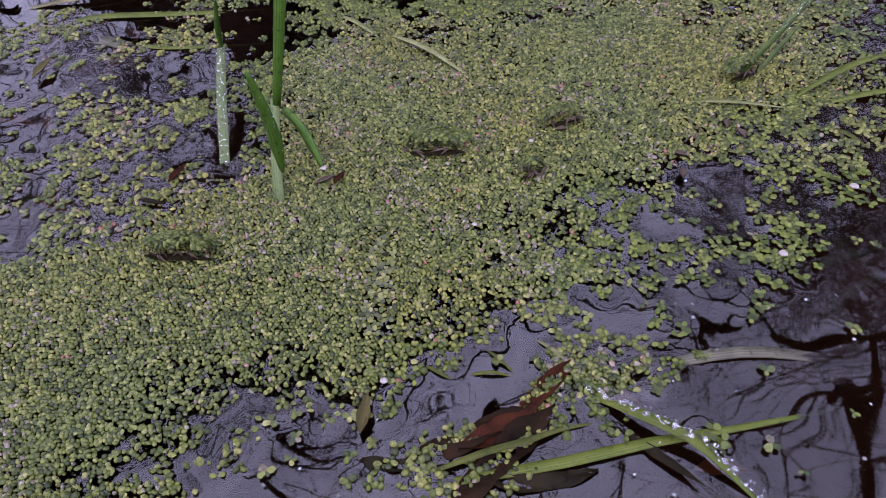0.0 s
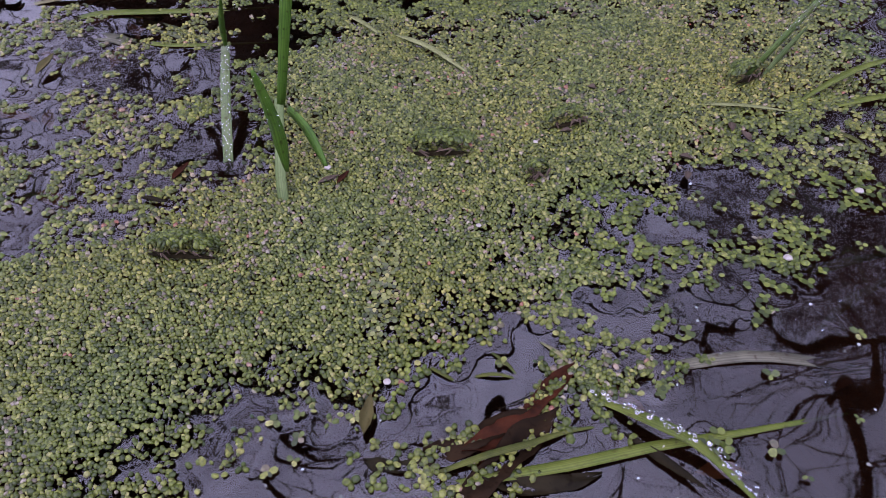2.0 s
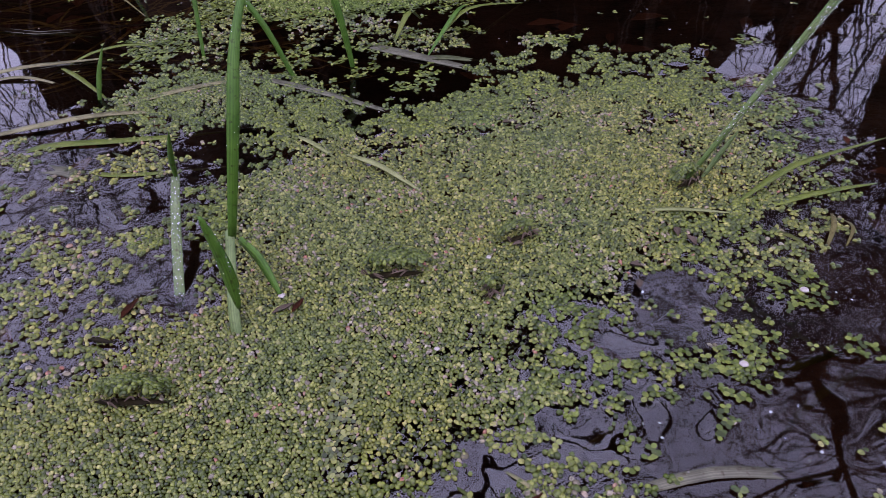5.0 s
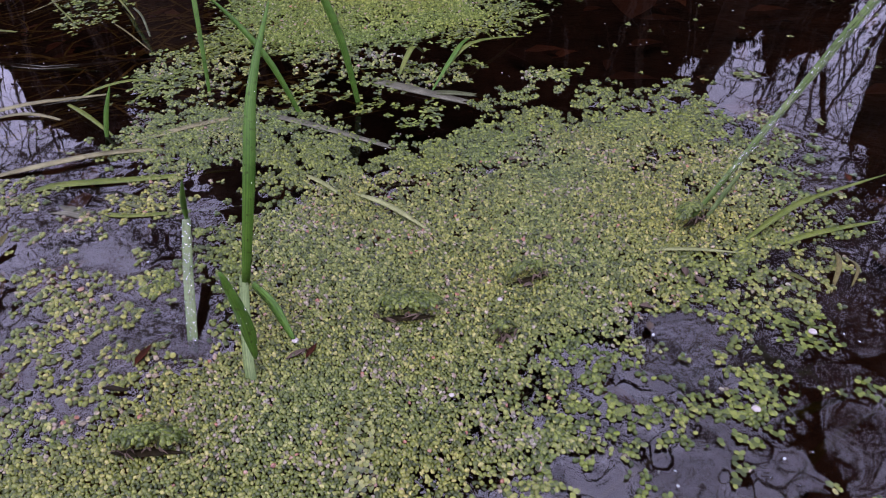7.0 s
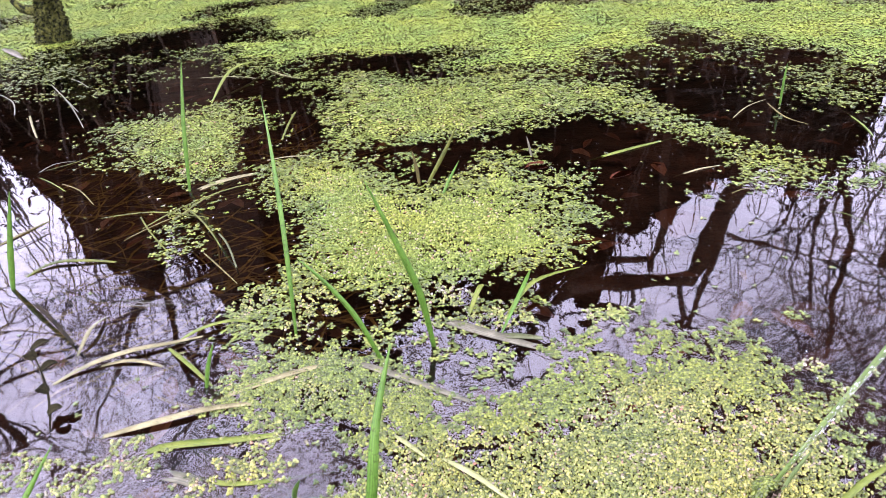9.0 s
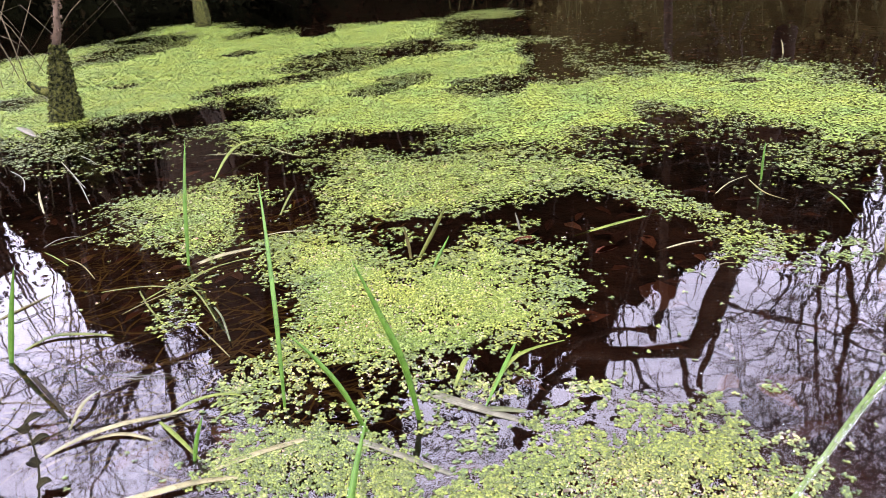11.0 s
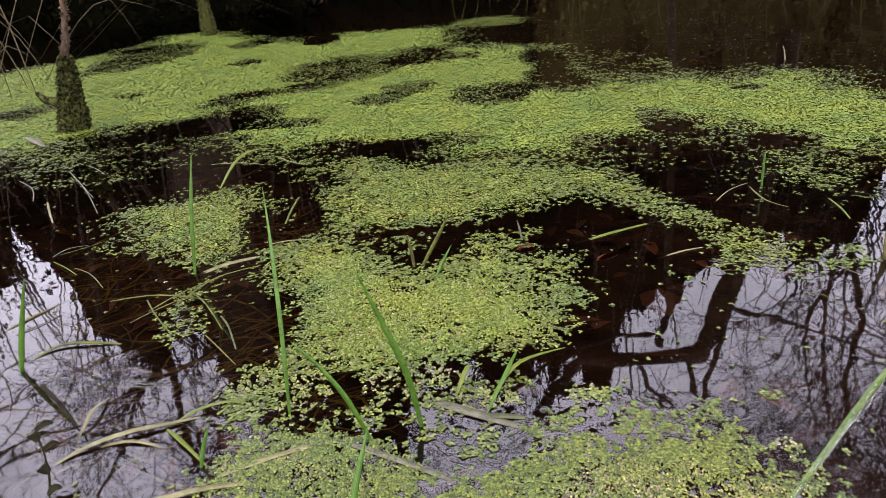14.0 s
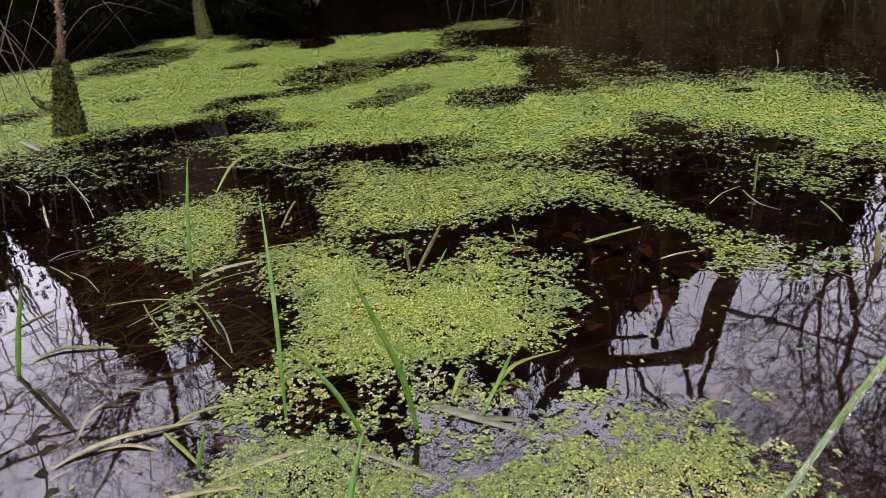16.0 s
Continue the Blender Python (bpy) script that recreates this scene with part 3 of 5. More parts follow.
for patches, lo, hi, frond, seed, mat, label in (
        (LOOSE_NEAR + LOOSE_AROUND, (-0.40, 0.10), (0.32, 0.70), 0.0026, 71, M_WEED, "loose duckweed plants drifting on open water"),
        (LOOSE_BEYOND, (-1.0, 0.45), (0.95, 3.9), 0.0032, 81, M_WEED_LOOSE, "loose green duckweed clumps between the mats")):
    x, y, rng = plants_at(loose_fullness(patches, FULL.values()), lo, hi, frond * 1.45, seed, 1.8, 0.03)
    FLOATING.append((x, y))
    if seed == 71:
        # the plants on the open water in front can be told apart: each one is a thing
        single = (x > 0.075) & (x < 0.21) & (y > 0.12) & (y < 0.275)
        SINGLES.append((x[single], y[single]))
        x, y = x[~single], y[~single]
    tagged(new("loose_duckweed", frond_sheet("loose_duckweed", x, y, rng, frond, mat, 7 if seed == 71 else 6, seed == 71)), label, "duckweed", kind="stuff")

FRONDS = []
for k in range(5):
    v, f = [(0, 0, -0.01)], []
    turn = np.random.RandomState(k)
    ring = [2 * math.pi * i / 9 for i in range(9)]
    wide = turn.uniform(0.72, 0.88)
    v += [(0.5 * math.cos(a), 0.5 * wide * math.sin(a) * (1 + 0.15 * math.cos(a)), turn.uniform(-0.01, 0.02)) for a in ring]
    v += [(0.46 * math.cos(a), 0.46 * wide * math.sin(a), -0.08) for a in ring]
    for i in range(9):
        j = (i + 1) % 9
        f += [(0, 1 + i, 1 + j), (1 + i, 10 + i, 10 + j, 1 + j)]
    FRONDS.append(mesh_of("frond", v, f, M_FROND))

rng = np.random.RandomState(75)
for px, py in zip(*SINGLES[0]):
    plant = thing("duckweed_plant", "single bright green duckweed plant on open water", "duckweed", "single duckweed plants", (float(px), float(py), 0))
    spin, many = rng.uniform(0, 6.283), rng.choice([2, 3, 3, 4])
    for k in range(many):
        a = spin + k * 6.283 / max(3, many) + rng.normal(0, 0.2)
        size = 0.0027 * rng.uniform(0.8, 1.2)
        ob = part("frond", FRONDS[rng.randint(5)], plant)
        ob.location = (math.cos(a) * size * 0.48, math.sin(a) * size * 0.48, 0.0005 + rng.uniform(0, 0.0003))
        ob.rotation_euler, ob.scale = (rng.normal(0, 0.06), rng.normal(0, 0.06), a), (size, size, size)

PALE_FRONDS = [me.copy() for me in FRONDS]
for me in PALE_FRONDS:
    me.materials[0] = M_FROND_PALE
for px, py in zip(*STRIP):
    ob = part("frond", PALE_FRONDS[rng.randint(5)], NEAR_MAT)
    size = 0.0023 * rng.uniform(0.75, 1.15)
    ob.location = (float(px), float(py), 0.0006 + rng.uniform(0, 0.0010))
    ob.rotation_euler, ob.scale = (rng.normal(0, 0.25), rng.normal(0, 0.25), rng.uniform(0, 6.283)), (size, size, size)

# single specks of weed and seed far apart on the open water
rng = np.random.RandomState(91)
x, y = np.append(rng.uniform(-1.3, 1.3, 2600), rng.uniform(-0.15, 0.25, 110)), np.append(rng.uniform(0.35, 3.4, 2600), rng.uniform(0.10, 0.35, 110))
free = np.maximum.reduce([f(x, y) for f in FULL.values()]) < -0.5
tagged(new("duckweed_specks", frond_sheet("duckweed_specks", x[free], y[free], rng, 0.0026, M_WEED, 6, False)), "scattered single duckweed specks on dark water", "duckweed", kind="stuff")

# pale dust and seed husks on the water
M_DUST, nodes, links, bsdf = material("dust", 0.6, 0.3)
pick = nodes.new("ShaderNodeNewGeometry").outputs["Random Per Island"]
links.new(ramp(nodes, links, pick, [(0.0, (0.050, 0.046, 0.036)), (0.7, (0.130, 0.125, 0.110)), (1.0, (0.260, 0.250, 0.240))]), bsdf.inputs["Base Color"])
rng = np.random.RandomState(92)
x, y = rng.uniform(-1.2, 1.3, 3600), 0.12 + 2.6 * rng.uniform(0, 1, 3600) ** 1.3
free = np.maximum.reduce([f(x, y) for f in FULL.values()]) < 0.2
tagged(new("floating_dust", frond_sheet("floating_dust", x[free], y[free], rng, 0.0014, M_DUST, 5, False, packed=True)), "pale specks of dust and husks on the water", "dust", kind="stuff")

# ---- the water: it climbs a little round everything that floats ----
wxs = np.concatenate([np.linspace(-9, -0.42, 40)[:-1], np.arange(-0.42, 0.419, 0.0023), np.linspace(0.42, 9, 40)])
wys = np.concatenate([np.linspace(-1.6, 0.08, 8)[:-1], np.arange(0.08, 0.799, 0.0023), np.linspace(0.80, 9.4, 50)])
fx, fy = np.concatenate([p[0] for p in FLOATING]), np.concatenate([p[1] for p in FLOATING])
cells, _, _ = np.histogram2d(fx, fy, bins=[np.append(wxs, 9.3) - 0.001, np.append(wys, 9.7) - 0.001])
cells = np.minimum(cells, 1.0)
bell = np.exp(-0.5 * (np.arange(-5, 6) / 1.3) ** 2)
bell /= bell.sum()
for turn in (0, 1):
    cells = np.apply_along_axis(lambda line: np.convolve(line, bell, "same"), turn, cells)
wx, wy = np.meshgrid(wxs, wys, indexing="ij")
calm = (np.abs(wx) > 0.40) | (wy > 0.78)
steep = np.interp(wy, [0.28, 0.44, 0.60], [1.0, 0.35, 0.12])
lift = np.where(calm, 0, 0.0009 * steep * (np.minimum(cells * 3.0, 1) - 1) + 0.0003 * (value_noise(wx, wy, 0.017, 6) + value_noise(wx, wy, 0.031, 7) - 1) * np.clip((0.36 - wy) / 0.12, 0, 1))
lift = np.where(calm, -0.0009 * steep, np.minimum(lift, 0.0001))
# pressed down between the crowded plants of a mat
lift -= np.where(calm, 0, 0.0026 * np.clip((cells - 0.55) / 0.25, 0, 1))
nx, ny = len(wxs), len(wys)
grid = np.arange(nx * ny).reshape(nx, ny)
faces = np.stack([grid[:-1, :-1], grid[1:, :-1], grid[1:, 1:], grid[:-1, 1:]], -1).reshape(-1, 4)
water = new("water", mesh_of("water", np.stack([wx, wy, lift], -1).reshape(-1, 3).tolist(), faces.tolist(), M_WATER, True))
tagged(water, "still brown pond water reflecting sky and bare branches", "water", kind="structure")

# ---- grass standing in the water ----
UP = "grass plants standing in the water"


def grass_plant(label, leaves, group=UP):
    """A grass plant: each of its leaves, sheaths and stems is a part."""
    at = Vector((leaves[0][1][0][0], leaves[0][1][0][1], 0))
    plant = thing("grass_plant", label, "grass", group, at)
    for name, points, width, mat, note, shape in leaves:
        v, f = ribbon([tuple(Vector(p) - at) for p in points], width, 12, **shape)
        part(name, leaf_mesh(name, v, f, mat), plant, note)
    return plant


WIDE = dict(taper=(0.9, 1.0, 0.85))
tuft = grass_plant("grass tuft with tall green leaf above a pale sheath", [
    ("sheath", [(-0.078, 0.255, -0.01), (-0.080, 0.270, 0.008), (-0.082, 0.303, 0.029)], 0.0052, M_PALE, "pale dead sheath", WIDE),
    ("leaf", [(-0.081, 0.300, 0.026), (-0.0685, 0.305, 0.079), (-0.062, 0.325, 0.115), (-0.052, 0.352, 0.142)], 0.0054, M_GREEN, "tall fresh green leaf", dict(taper=(0.7, 1.0, 0.05))),
    ("leaf", [(-0.069, 0.249, 0.030), (-0.068, 0.247, 0.055), (-0.071, 0.247, 0.081)], 0.0056, M_GREEN, "short green leaf with dew at its tip", dict(taper=(0.25, 1.0, 0.25))),
    ("bent_leaf", [(-0.080, 0.306, 0.020), (-0.070, 0.296, 0.014), (-0.061, 0.284, 0.001)], 0.0056, M_GREEN, "folded dark green leaf bent down to the duckweed", dict(fold=0.3, taper=(0.8, 1.0, 0.3)))])
wet_plant = grass_plant("pale wet grass stem beaded with dew", [
    ("stem", [(-0.111, 0.286, -0.004), (-0.117, 0.325, 0.012), (-0.124, 0.365, 0.020)], 0.0052, M_PALE, "", WIDE),
    ("leaf", [(-0.124, 0.365, 0.018), (-0.119, 0.356, 0.038), (-0.111, 0.345, 0.060)], 0.0032, M_GREEN, "thin green tip", {})])
long_plant = grass_plant("long leaning green grass stem covered in fine dew", [
    ("stem", [(0.158, 0.352, -0.006), (0.215, 0.368, 0.075), (0.255, 0.378, 0.130), (0.32, 0.392, 0.20), (0.36, 0.40, 0.25)], 0.0058, M_DEWY, "", dict(taper=(0.5, 1.0, 0.5), fold=0.6)),
    ("leaf", [(0.168, 0.352, -0.004), (0.180, 0.357, 0.014), (0.188, 0.360, 0.026)], 0.0036, M_PALE, "short pale leaf", {})])
for label, points, width in (
        ("thin upright green grass leaf beside a duckweed island", [(-0.327, 0.878, -0.01), (-0.318, 0.90, 0.08), (-0.309, 0.928, 0.153)], 0.0052),
        ("long thin green grass leaf with a fine tip", [(-0.151, 0.555, -0.01), (-0.150, 0.585, 0.07), (-0.158, 0.64, 0.13), (-0.175, 0.72, 0.162)], 0.0042),
        ("broad green grass leaf leaning over duckweed", [(-0.032, 0.523, -0.01), (-0.040, 0.528, 0.05), (-0.056, 0.535, 0.10), (-0.072, 0.54, 0.146)], 0.0056),
        ("slanting green grass leaf with a pale base", [(-0.073, 0.512, -0.01), (-0.090, 0.52, 0.035), (-0.110, 0.53, 0.064), (-0.132, 0.54, 0.086)], 0.0046),
        ("short green grass leaf in open water", [(-0.453, 0.676, -0.01), (-0.441, 0.684, 0.04), (-0.422, 0.692, 0.100)], 0.0062),
        ("green grass leaf close to the near edge", [(-0.300, 0.300, -0.006), (-0.272, 0.330, 0.045), (-0.245, 0.365, 0.085)], 0.0045),
        ("short thin green leaf in the water", [(-0.215, 0.498, -0.006), (-0.210, 0.505, 0.016), (-0.203, 0.512, 0.034)], 0.0035),
        ("thin green grass leaf in open water", [(0.49, 1.0, -0.01), (0.492, 1.005, 0.03), (0.495, 1.01, 0.055)], 0.004)):
    grass_plant(label, [("leaf", points, width, M_GREEN, "", {})])


def fine_dew(plant, line, count, width, size, seed):
    """Beads of dew along a leaf, too small to tell apart."""
    rng = np.random.RandomState(seed)
    at = plant.location
    line = [Vector(p) - at for p in line]
    octa = [(1, 0, 0), (-1, 0, 0), (0, 1, 0), (0, -1, 0), (0, 0, 1), (0, 0, -1)]
    tris = [(0, 2, 4), (2, 1, 4), (1, 3, 4), (3, 0, 4), (2, 0, 5), (1, 2, 5), (3, 1, 5), (0, 3, 5)]
    verts, faces = [], []
    for _ in range(count):
        t = rng.uniform(0.05, 0.98) * (len(line) - 1)
        k = min(int(t), len(line) - 2)
        along = (line[k + 1] - line[k]).normalized()
        upright = abs((line[-1] - line[0]).normalized().z) > 0.35
        side = along.cross(Vector((0, 1, 0) if upright else (0, 0, 1))).normalized()
        up = side.cross(along) * (-1 if upright else 1)
        s = rng.uniform(-0.5, 0.5)
        p = line[k].lerp(line[k + 1], t - k) + side * s * width + up * (0.0003 + (0 if upright else abs(s) * width * 0.25))
        r, o = size * rng.uniform(0.5, 1.2), len(verts)
        verts += [tuple(p + Vector(q) * r) for q in octa]
        faces += [tuple(i + o for i in f) for f in tris]
    part("dew", mesh_of("dew", verts, faces, M_DROP, True), plant, "clear fine dewdrops")


fine_dew(wet_plant, [(-0.111, 0.286, -0.002), (-0.117, 0.325, 0.013), (-0.124, 0.365, 0.021)], 260, 0.0045, 0.00042, 1)
fine_dew(long_plant, [(0.165, 0.354, 0.005), (0.215, 0.368, 0.076), (0.255, 0.378, 0.131), (0.32, 0.392, 0.201), (0.36, 0.40, 0.251)], 900, 0.0056, 0.00045, 2)
fine_dew(tuft, [(-0.079, 0.300, 0.030), (-0.0685, 0.305, 0.079), (-0.062, 0.325, 0.115), (-0.052, 0.352, 0.142)], 130, 0.006, 0.0003, 3)
fine_dew(tuft, [(-0.069, 0.249, 0.034), (-0.068, 0.247, 0.055), (-0.071, 0.247, 0.081)], 60, 0.0058, 0.0003, 4)

# ---- straws, dead leaves and stems lying on the water ----
LYING = "straws lying on the water"


def lying(name, label, plan, width, mat, z=0.0006, bow=0.0, group=LYING, **shape):
    """A blade lying on the water, its ends dipping just under the surface."""
    n = len(plan)
    mx, my = plan[n // 2]
    if max(float(f(np.array([mx]), np.array([my]))[0]) for f in FULL.values()) < 0.2:
        z -= 0.0008 * float(np.interp(my, [0.28, 0.44, 0.60], [1.0, 0.35, 0.12]))
    pts = [(x, y, z - 0.0025 + (bow + 0.0025) * math.sin(math.pi * k / (n - 1))) for k, (x, y) in enumerate(plan)]
    shape.setdefault("taper", (0.25, 1.0, 0.10))
    return blade(name, label, "dead grass", pts, width, mat, group, fold=0.12, **shape)


BROAD = dict(taper=(0.35, 1.0, 0.2))
lying("straw", "long pale straw bowed over open water", [(-0.290, 0.455), (-0.248, 0.462), (-0.202, 0.473), (-0.152, 0.477)], 0.0068, M_STRAW, 0.0012, 0.002, **BROAD)
lying("dead_leaf", "wide dull drowned leaf among loose duckweed", [(-0.213, 0.439), (-0.168, 0.413), (-0.131, 0.389)], 0.010, M_DULL, 0.0002, **BROAD)
lying("dead_leaf", "wide grey-brown drowned leaf among loose duckweed", [(-0.243, 0.421), (-0.205, 0.408), (-0.180, 0.390)], 0.009, M_HUSK, 0.0003, **BROAD)
lying("straw", "yellow-green wet grass leaf half covered by duckweed", [(-0.250, 0.432), (-0.229, 0.440), (-0.17, 0.440), (-0.115, 0.446)], 0.0068, M_YELLOW, 0.0010, **BROAD)
lying("straw", "thin grey straw floating on dark water", [(-0.345, 0.545), (-0.262, 0.562), (-0.20, 0.564)], 0.005, M_GREY, 0.0000)
lying("dead_leaf", "long pale dead grass leaf across the mat edge", [(-0.155, 0.540), (-0.105, 0.517), (-0.063, 0.491), (-0.02, 0.463), (0.026, 0.434)], 0.0062, M_HUSK, 0.0006, 0.0006, **BROAD)
lying("dead_leaf", "broad wet grey grass leaf floating on water", [(-0.036, 0.570), (0.008, 0.536), (0.072, 0.498)], 0.010, M_HUSK, 0.0012, **BROAD)
lying("dead_leaf", "short grey grass leaf floating beside the mat", [(0.014, 0.532), (0.036, 0.526), (0.068, 0.519)], 0.007, M_DULL, 0.0012, **BROAD)
lying("straw", "thin green straw sunk into duckweed", [(-0.205, 0.415), (-0.17, 0.40), (-0.10, 0.405)], 0.004, M_YELLOW)
lying("straw", "pale yellow grass leaf lying on duckweed", [(-0.036, 0.407), (-0.012, 0.383), (0.014, 0.357)], 0.0042, M_LEMON, 0.0024, 0.002)
lying("straw", "short straw tip lying on duckweed", [(-0.068, 0.432), (-0.055, 0.417), (-0.040, 0.402)], 0.0036, M_LEMON, 0.0024)
lying("straw", "slender white straw lying on duckweed", [(0.128, 0.329), (0.150, 0.324), (0.178, 0.320)], 0.0028, M_LEMON, 0.0028)
lying("grass_leaf", "yellow-green grass leaf lying over the mat edge", [(0.178, 0.327), (0.205, 0.342), (0.232, 0.356), (0.295, 0.381)], 0.0042, M_YELLOW, 0.0026, 0.004)
lying("grass_leaf", "thin olive grass leaf lying on water", [(0.185, 0.322), (0.225, 0.330), (0.265, 0.338)], 0.004, M_YELLOW, 0.0024)
lying("straw", "pale bent straw with a curled end", [(-0.350, 0.515), (-0.323, 0.538), (-0.289, 0.552), (-0.256, 0.560), (-0.224, 0.572)], 0.0062, M_STRAW, 0.0012, 0.003, **BROAD)
lying("straw", "pale flat straw beside a curled one", [(-0.323, 0.538), (-0.285, 0.541), (-0.245, 0.526)], 0.0042, M_STRAW, 0.0010, 0.001)
lying("straw", "golden straw curving out of the water", [(-0.26, 0.557), (-0.239, 0.573), (-0.211, 0.583), (-0.185, 0.580)], 0.0045, M_YELLOW, 0.0012, 0.003)
lying("straw", "yellow straw pointing across the water", [(-0.266, 0.563), (-0.235, 0.528), (-0.203, 0.494)], 0.004, M_YELLOW, 0.0012, 0.002)
lying("straw", "long drowned straw just under the surface", [(-0.475, 0.71), (-0.415, 0.727), (-0.297, 0.693)], 0.007, M_SUNK, -0.004)
lying("straw", "long drowned grass leaf just under the surface", [(-0.440, 0.677), (-0.341, 0.649), (-0.255, 0.630)], 0.008, M_PALE, -0.006)
lying("straw", "brown twig-like straw standing off the water", [(-0.338, 0.553), (-0.335, 0.585), (-0.333, 0.617)], 0.004, M_STRAW, 0.0012, 0.006)
lying("straw", "pale straw on dark water beside an island", [(-0.328, 0.875), (-0.285, 0.903), (-0.226, 0.927)], 0.010, M_STRAW, 0.0012, **BROAD)
lying("straw", "thin white straw at the reflection", [(0.262, 0.797), (0.300, 0.808), (0.341, 0.818)], 0.0035, M_STRAW, 0.0012)
lying("straw", "yellow-green straw crossing dark water", [(0.176, 0.864), (0.240, 0.886), (0.310, 0.914)], 0.0065, M_YELLOW, 0.0012)
lying("straw", "arched yellow straw over dark water", [(-0.383, 1.234), (-0.376, 1.36), (-0.345, 1.43), (-0.299, 1.474)], 0.008, M_YELLOW, 0.0012, 0.02)
lying("straw", "bent thin straw in open water", [(0.477, 1.02), (0.463, 0.936), (0.491, 0.912)], 0.0032, M_SUNK, 0.0012, 0.004)
lying("straw", "thin straw trailing in open water", [(0.556, 0.957), (0.545, 0.89), (0.533, 0.838)], 0.0032, M_YELLOW, 0.0012)
lying("straw", "thin pale straw in dark water", [(-0.725, 1.302), (-0.67, 1.20), (-0.618, 1.109)], 0.004, M_STRAW, 0.0012)
lying("straw", "pale straw along the mat front", [(-0.222, 0.478), (-0.15, 0.505), (-0.081, 0.524)], 0.006, M_STRAW, 0.0012, **BROAD)
lying("straw", "white flake of straw beside the sapling", [(-1.03, 1.83), (-0.97, 1.76), (-0.92, 1.70)], 0.02, M_GREY, 0.006, **BROAD)
lying("straw", "thin straw lying across far dark water", [(-0.48, 1.42), (-0.38, 1.40), (-0.30, 1.36)], 0.004, M_STRAW, 0.0012)
lying("straw", "thin straw lying across far dark water", [(-0.33, 1.46), (-0.28, 1.38), (-0.22, 1.33)], 0.004, M_STRAW, 0.0012)
lying("grass_leaf", "fresh grass leaf over open water by the mat", [(0.03, 0.555), (0.06, 0.585), (0.115, 0.625)], 0.005, M_YELLOW, 0.0012, 0.012)
lying("grass_leaf", "thin green leaf reaching out of the mat", [(0.022, 0.530), (0.05, 0.58), (0.065, 0.63)], 0.004, M_GREEN, 0.0012, 0.012)
lying("grass_leaf", "small green leaf sprouting from the mat", [(-0.002, 0.560), (0.012, 0.585), (0.022, 0.605)], 0.005, M_YELLOW, 0.0012, 0.012)
lying("stick", "dark narrow strip on the bright water", [(-0.53, 0.755), (-0.50, 0.80), (-0.465, 0.857)], 0.005, M_SUNK, 0.001)

# fine straws on the dark water round the duckweed island
for label, plan, width, mat in (
        ("thin pale straw slanting over dark water", [(-0.775, 1.496), (-0.684, 1.356), (-0.602, 1.237)], 0.0034, M_GREY),
        ("thin grey straw slanting over dark water", [(-0.724, 1.422), (-0.634, 1.276), (-0.559, 1.143)], 0.0034, M_GREY),
        ("short pale straw near the mossy sapling", [(-0.740, 1.513), (-0.689, 1.448), (-0.653, 1.407)], 0.0036, M_GREY),
        ("short yellow straw on brown water", [(-0.565, 0.981), (-0.524, 0.940), (-0.491, 0.910)], 0.0030, M_YELLOW),
        ("thin pale straw reaching towards the duckweed island", [(-0.569, 0.986), (-0.551, 1.010), (-0.521, 1.028)], 0.0034, M_GREY),
        ("thin straw curling out of the bright water", [(-0.856, 1.444), (-0.774, 1.349), (-0.729, 1.258)], 0.0040, M_GREY),
        ("olive stem leaning beside the duckweed band", [(-0.227, 1.173), (-0.229, 1.092), (-0.232, 1.020)], 0.0065, M_OLIVE),
        ("pale straw lying between two duckweed mats", [(-0.249, 0.961), (-0.209, 0.959), (-0.167, 0.961)], 0.0055, M_STRAW),
        ("dull thin stem sunk beside the duckweed mat", [(-0.267, 0.767), (-0.244, 0.724), (-0.222, 0.668)], 0.0040, M_DULL),
        ("thin olive stem among sunken grass", [(-0.376, 0.833), (-0.340, 0.769), (-0.307, 0.724)], 0.0036, M_OLIVE),
        ("thin straw meeting a bent one in open water", [(0.397, 0.954), (0.438, 0.992), (0.490, 1.029)], 0.0032, M_STRAW),
        ("short brown straw on the bright water", [(0.304, 0.741), (0.322, 0.743), (0.341, 0.747)], 0.0030, M_SUNK),
        ("thin pale straw off the duckweed band", [(0.447, 0.741), (0.453, 0.707), (0.466, 0.697)], 0.0026, M_GREY),
        ("thin olive straw on the mirrored branches", [(0.378, 0.685), (0.393, 0.669), (0.407, 0.641)], 0.0024, M_OLIVE)):
    lying("straw", label, plan, width * 0.6, mat, 0.0012, 0.002, taper=(0.8, 1.0, 0.6))

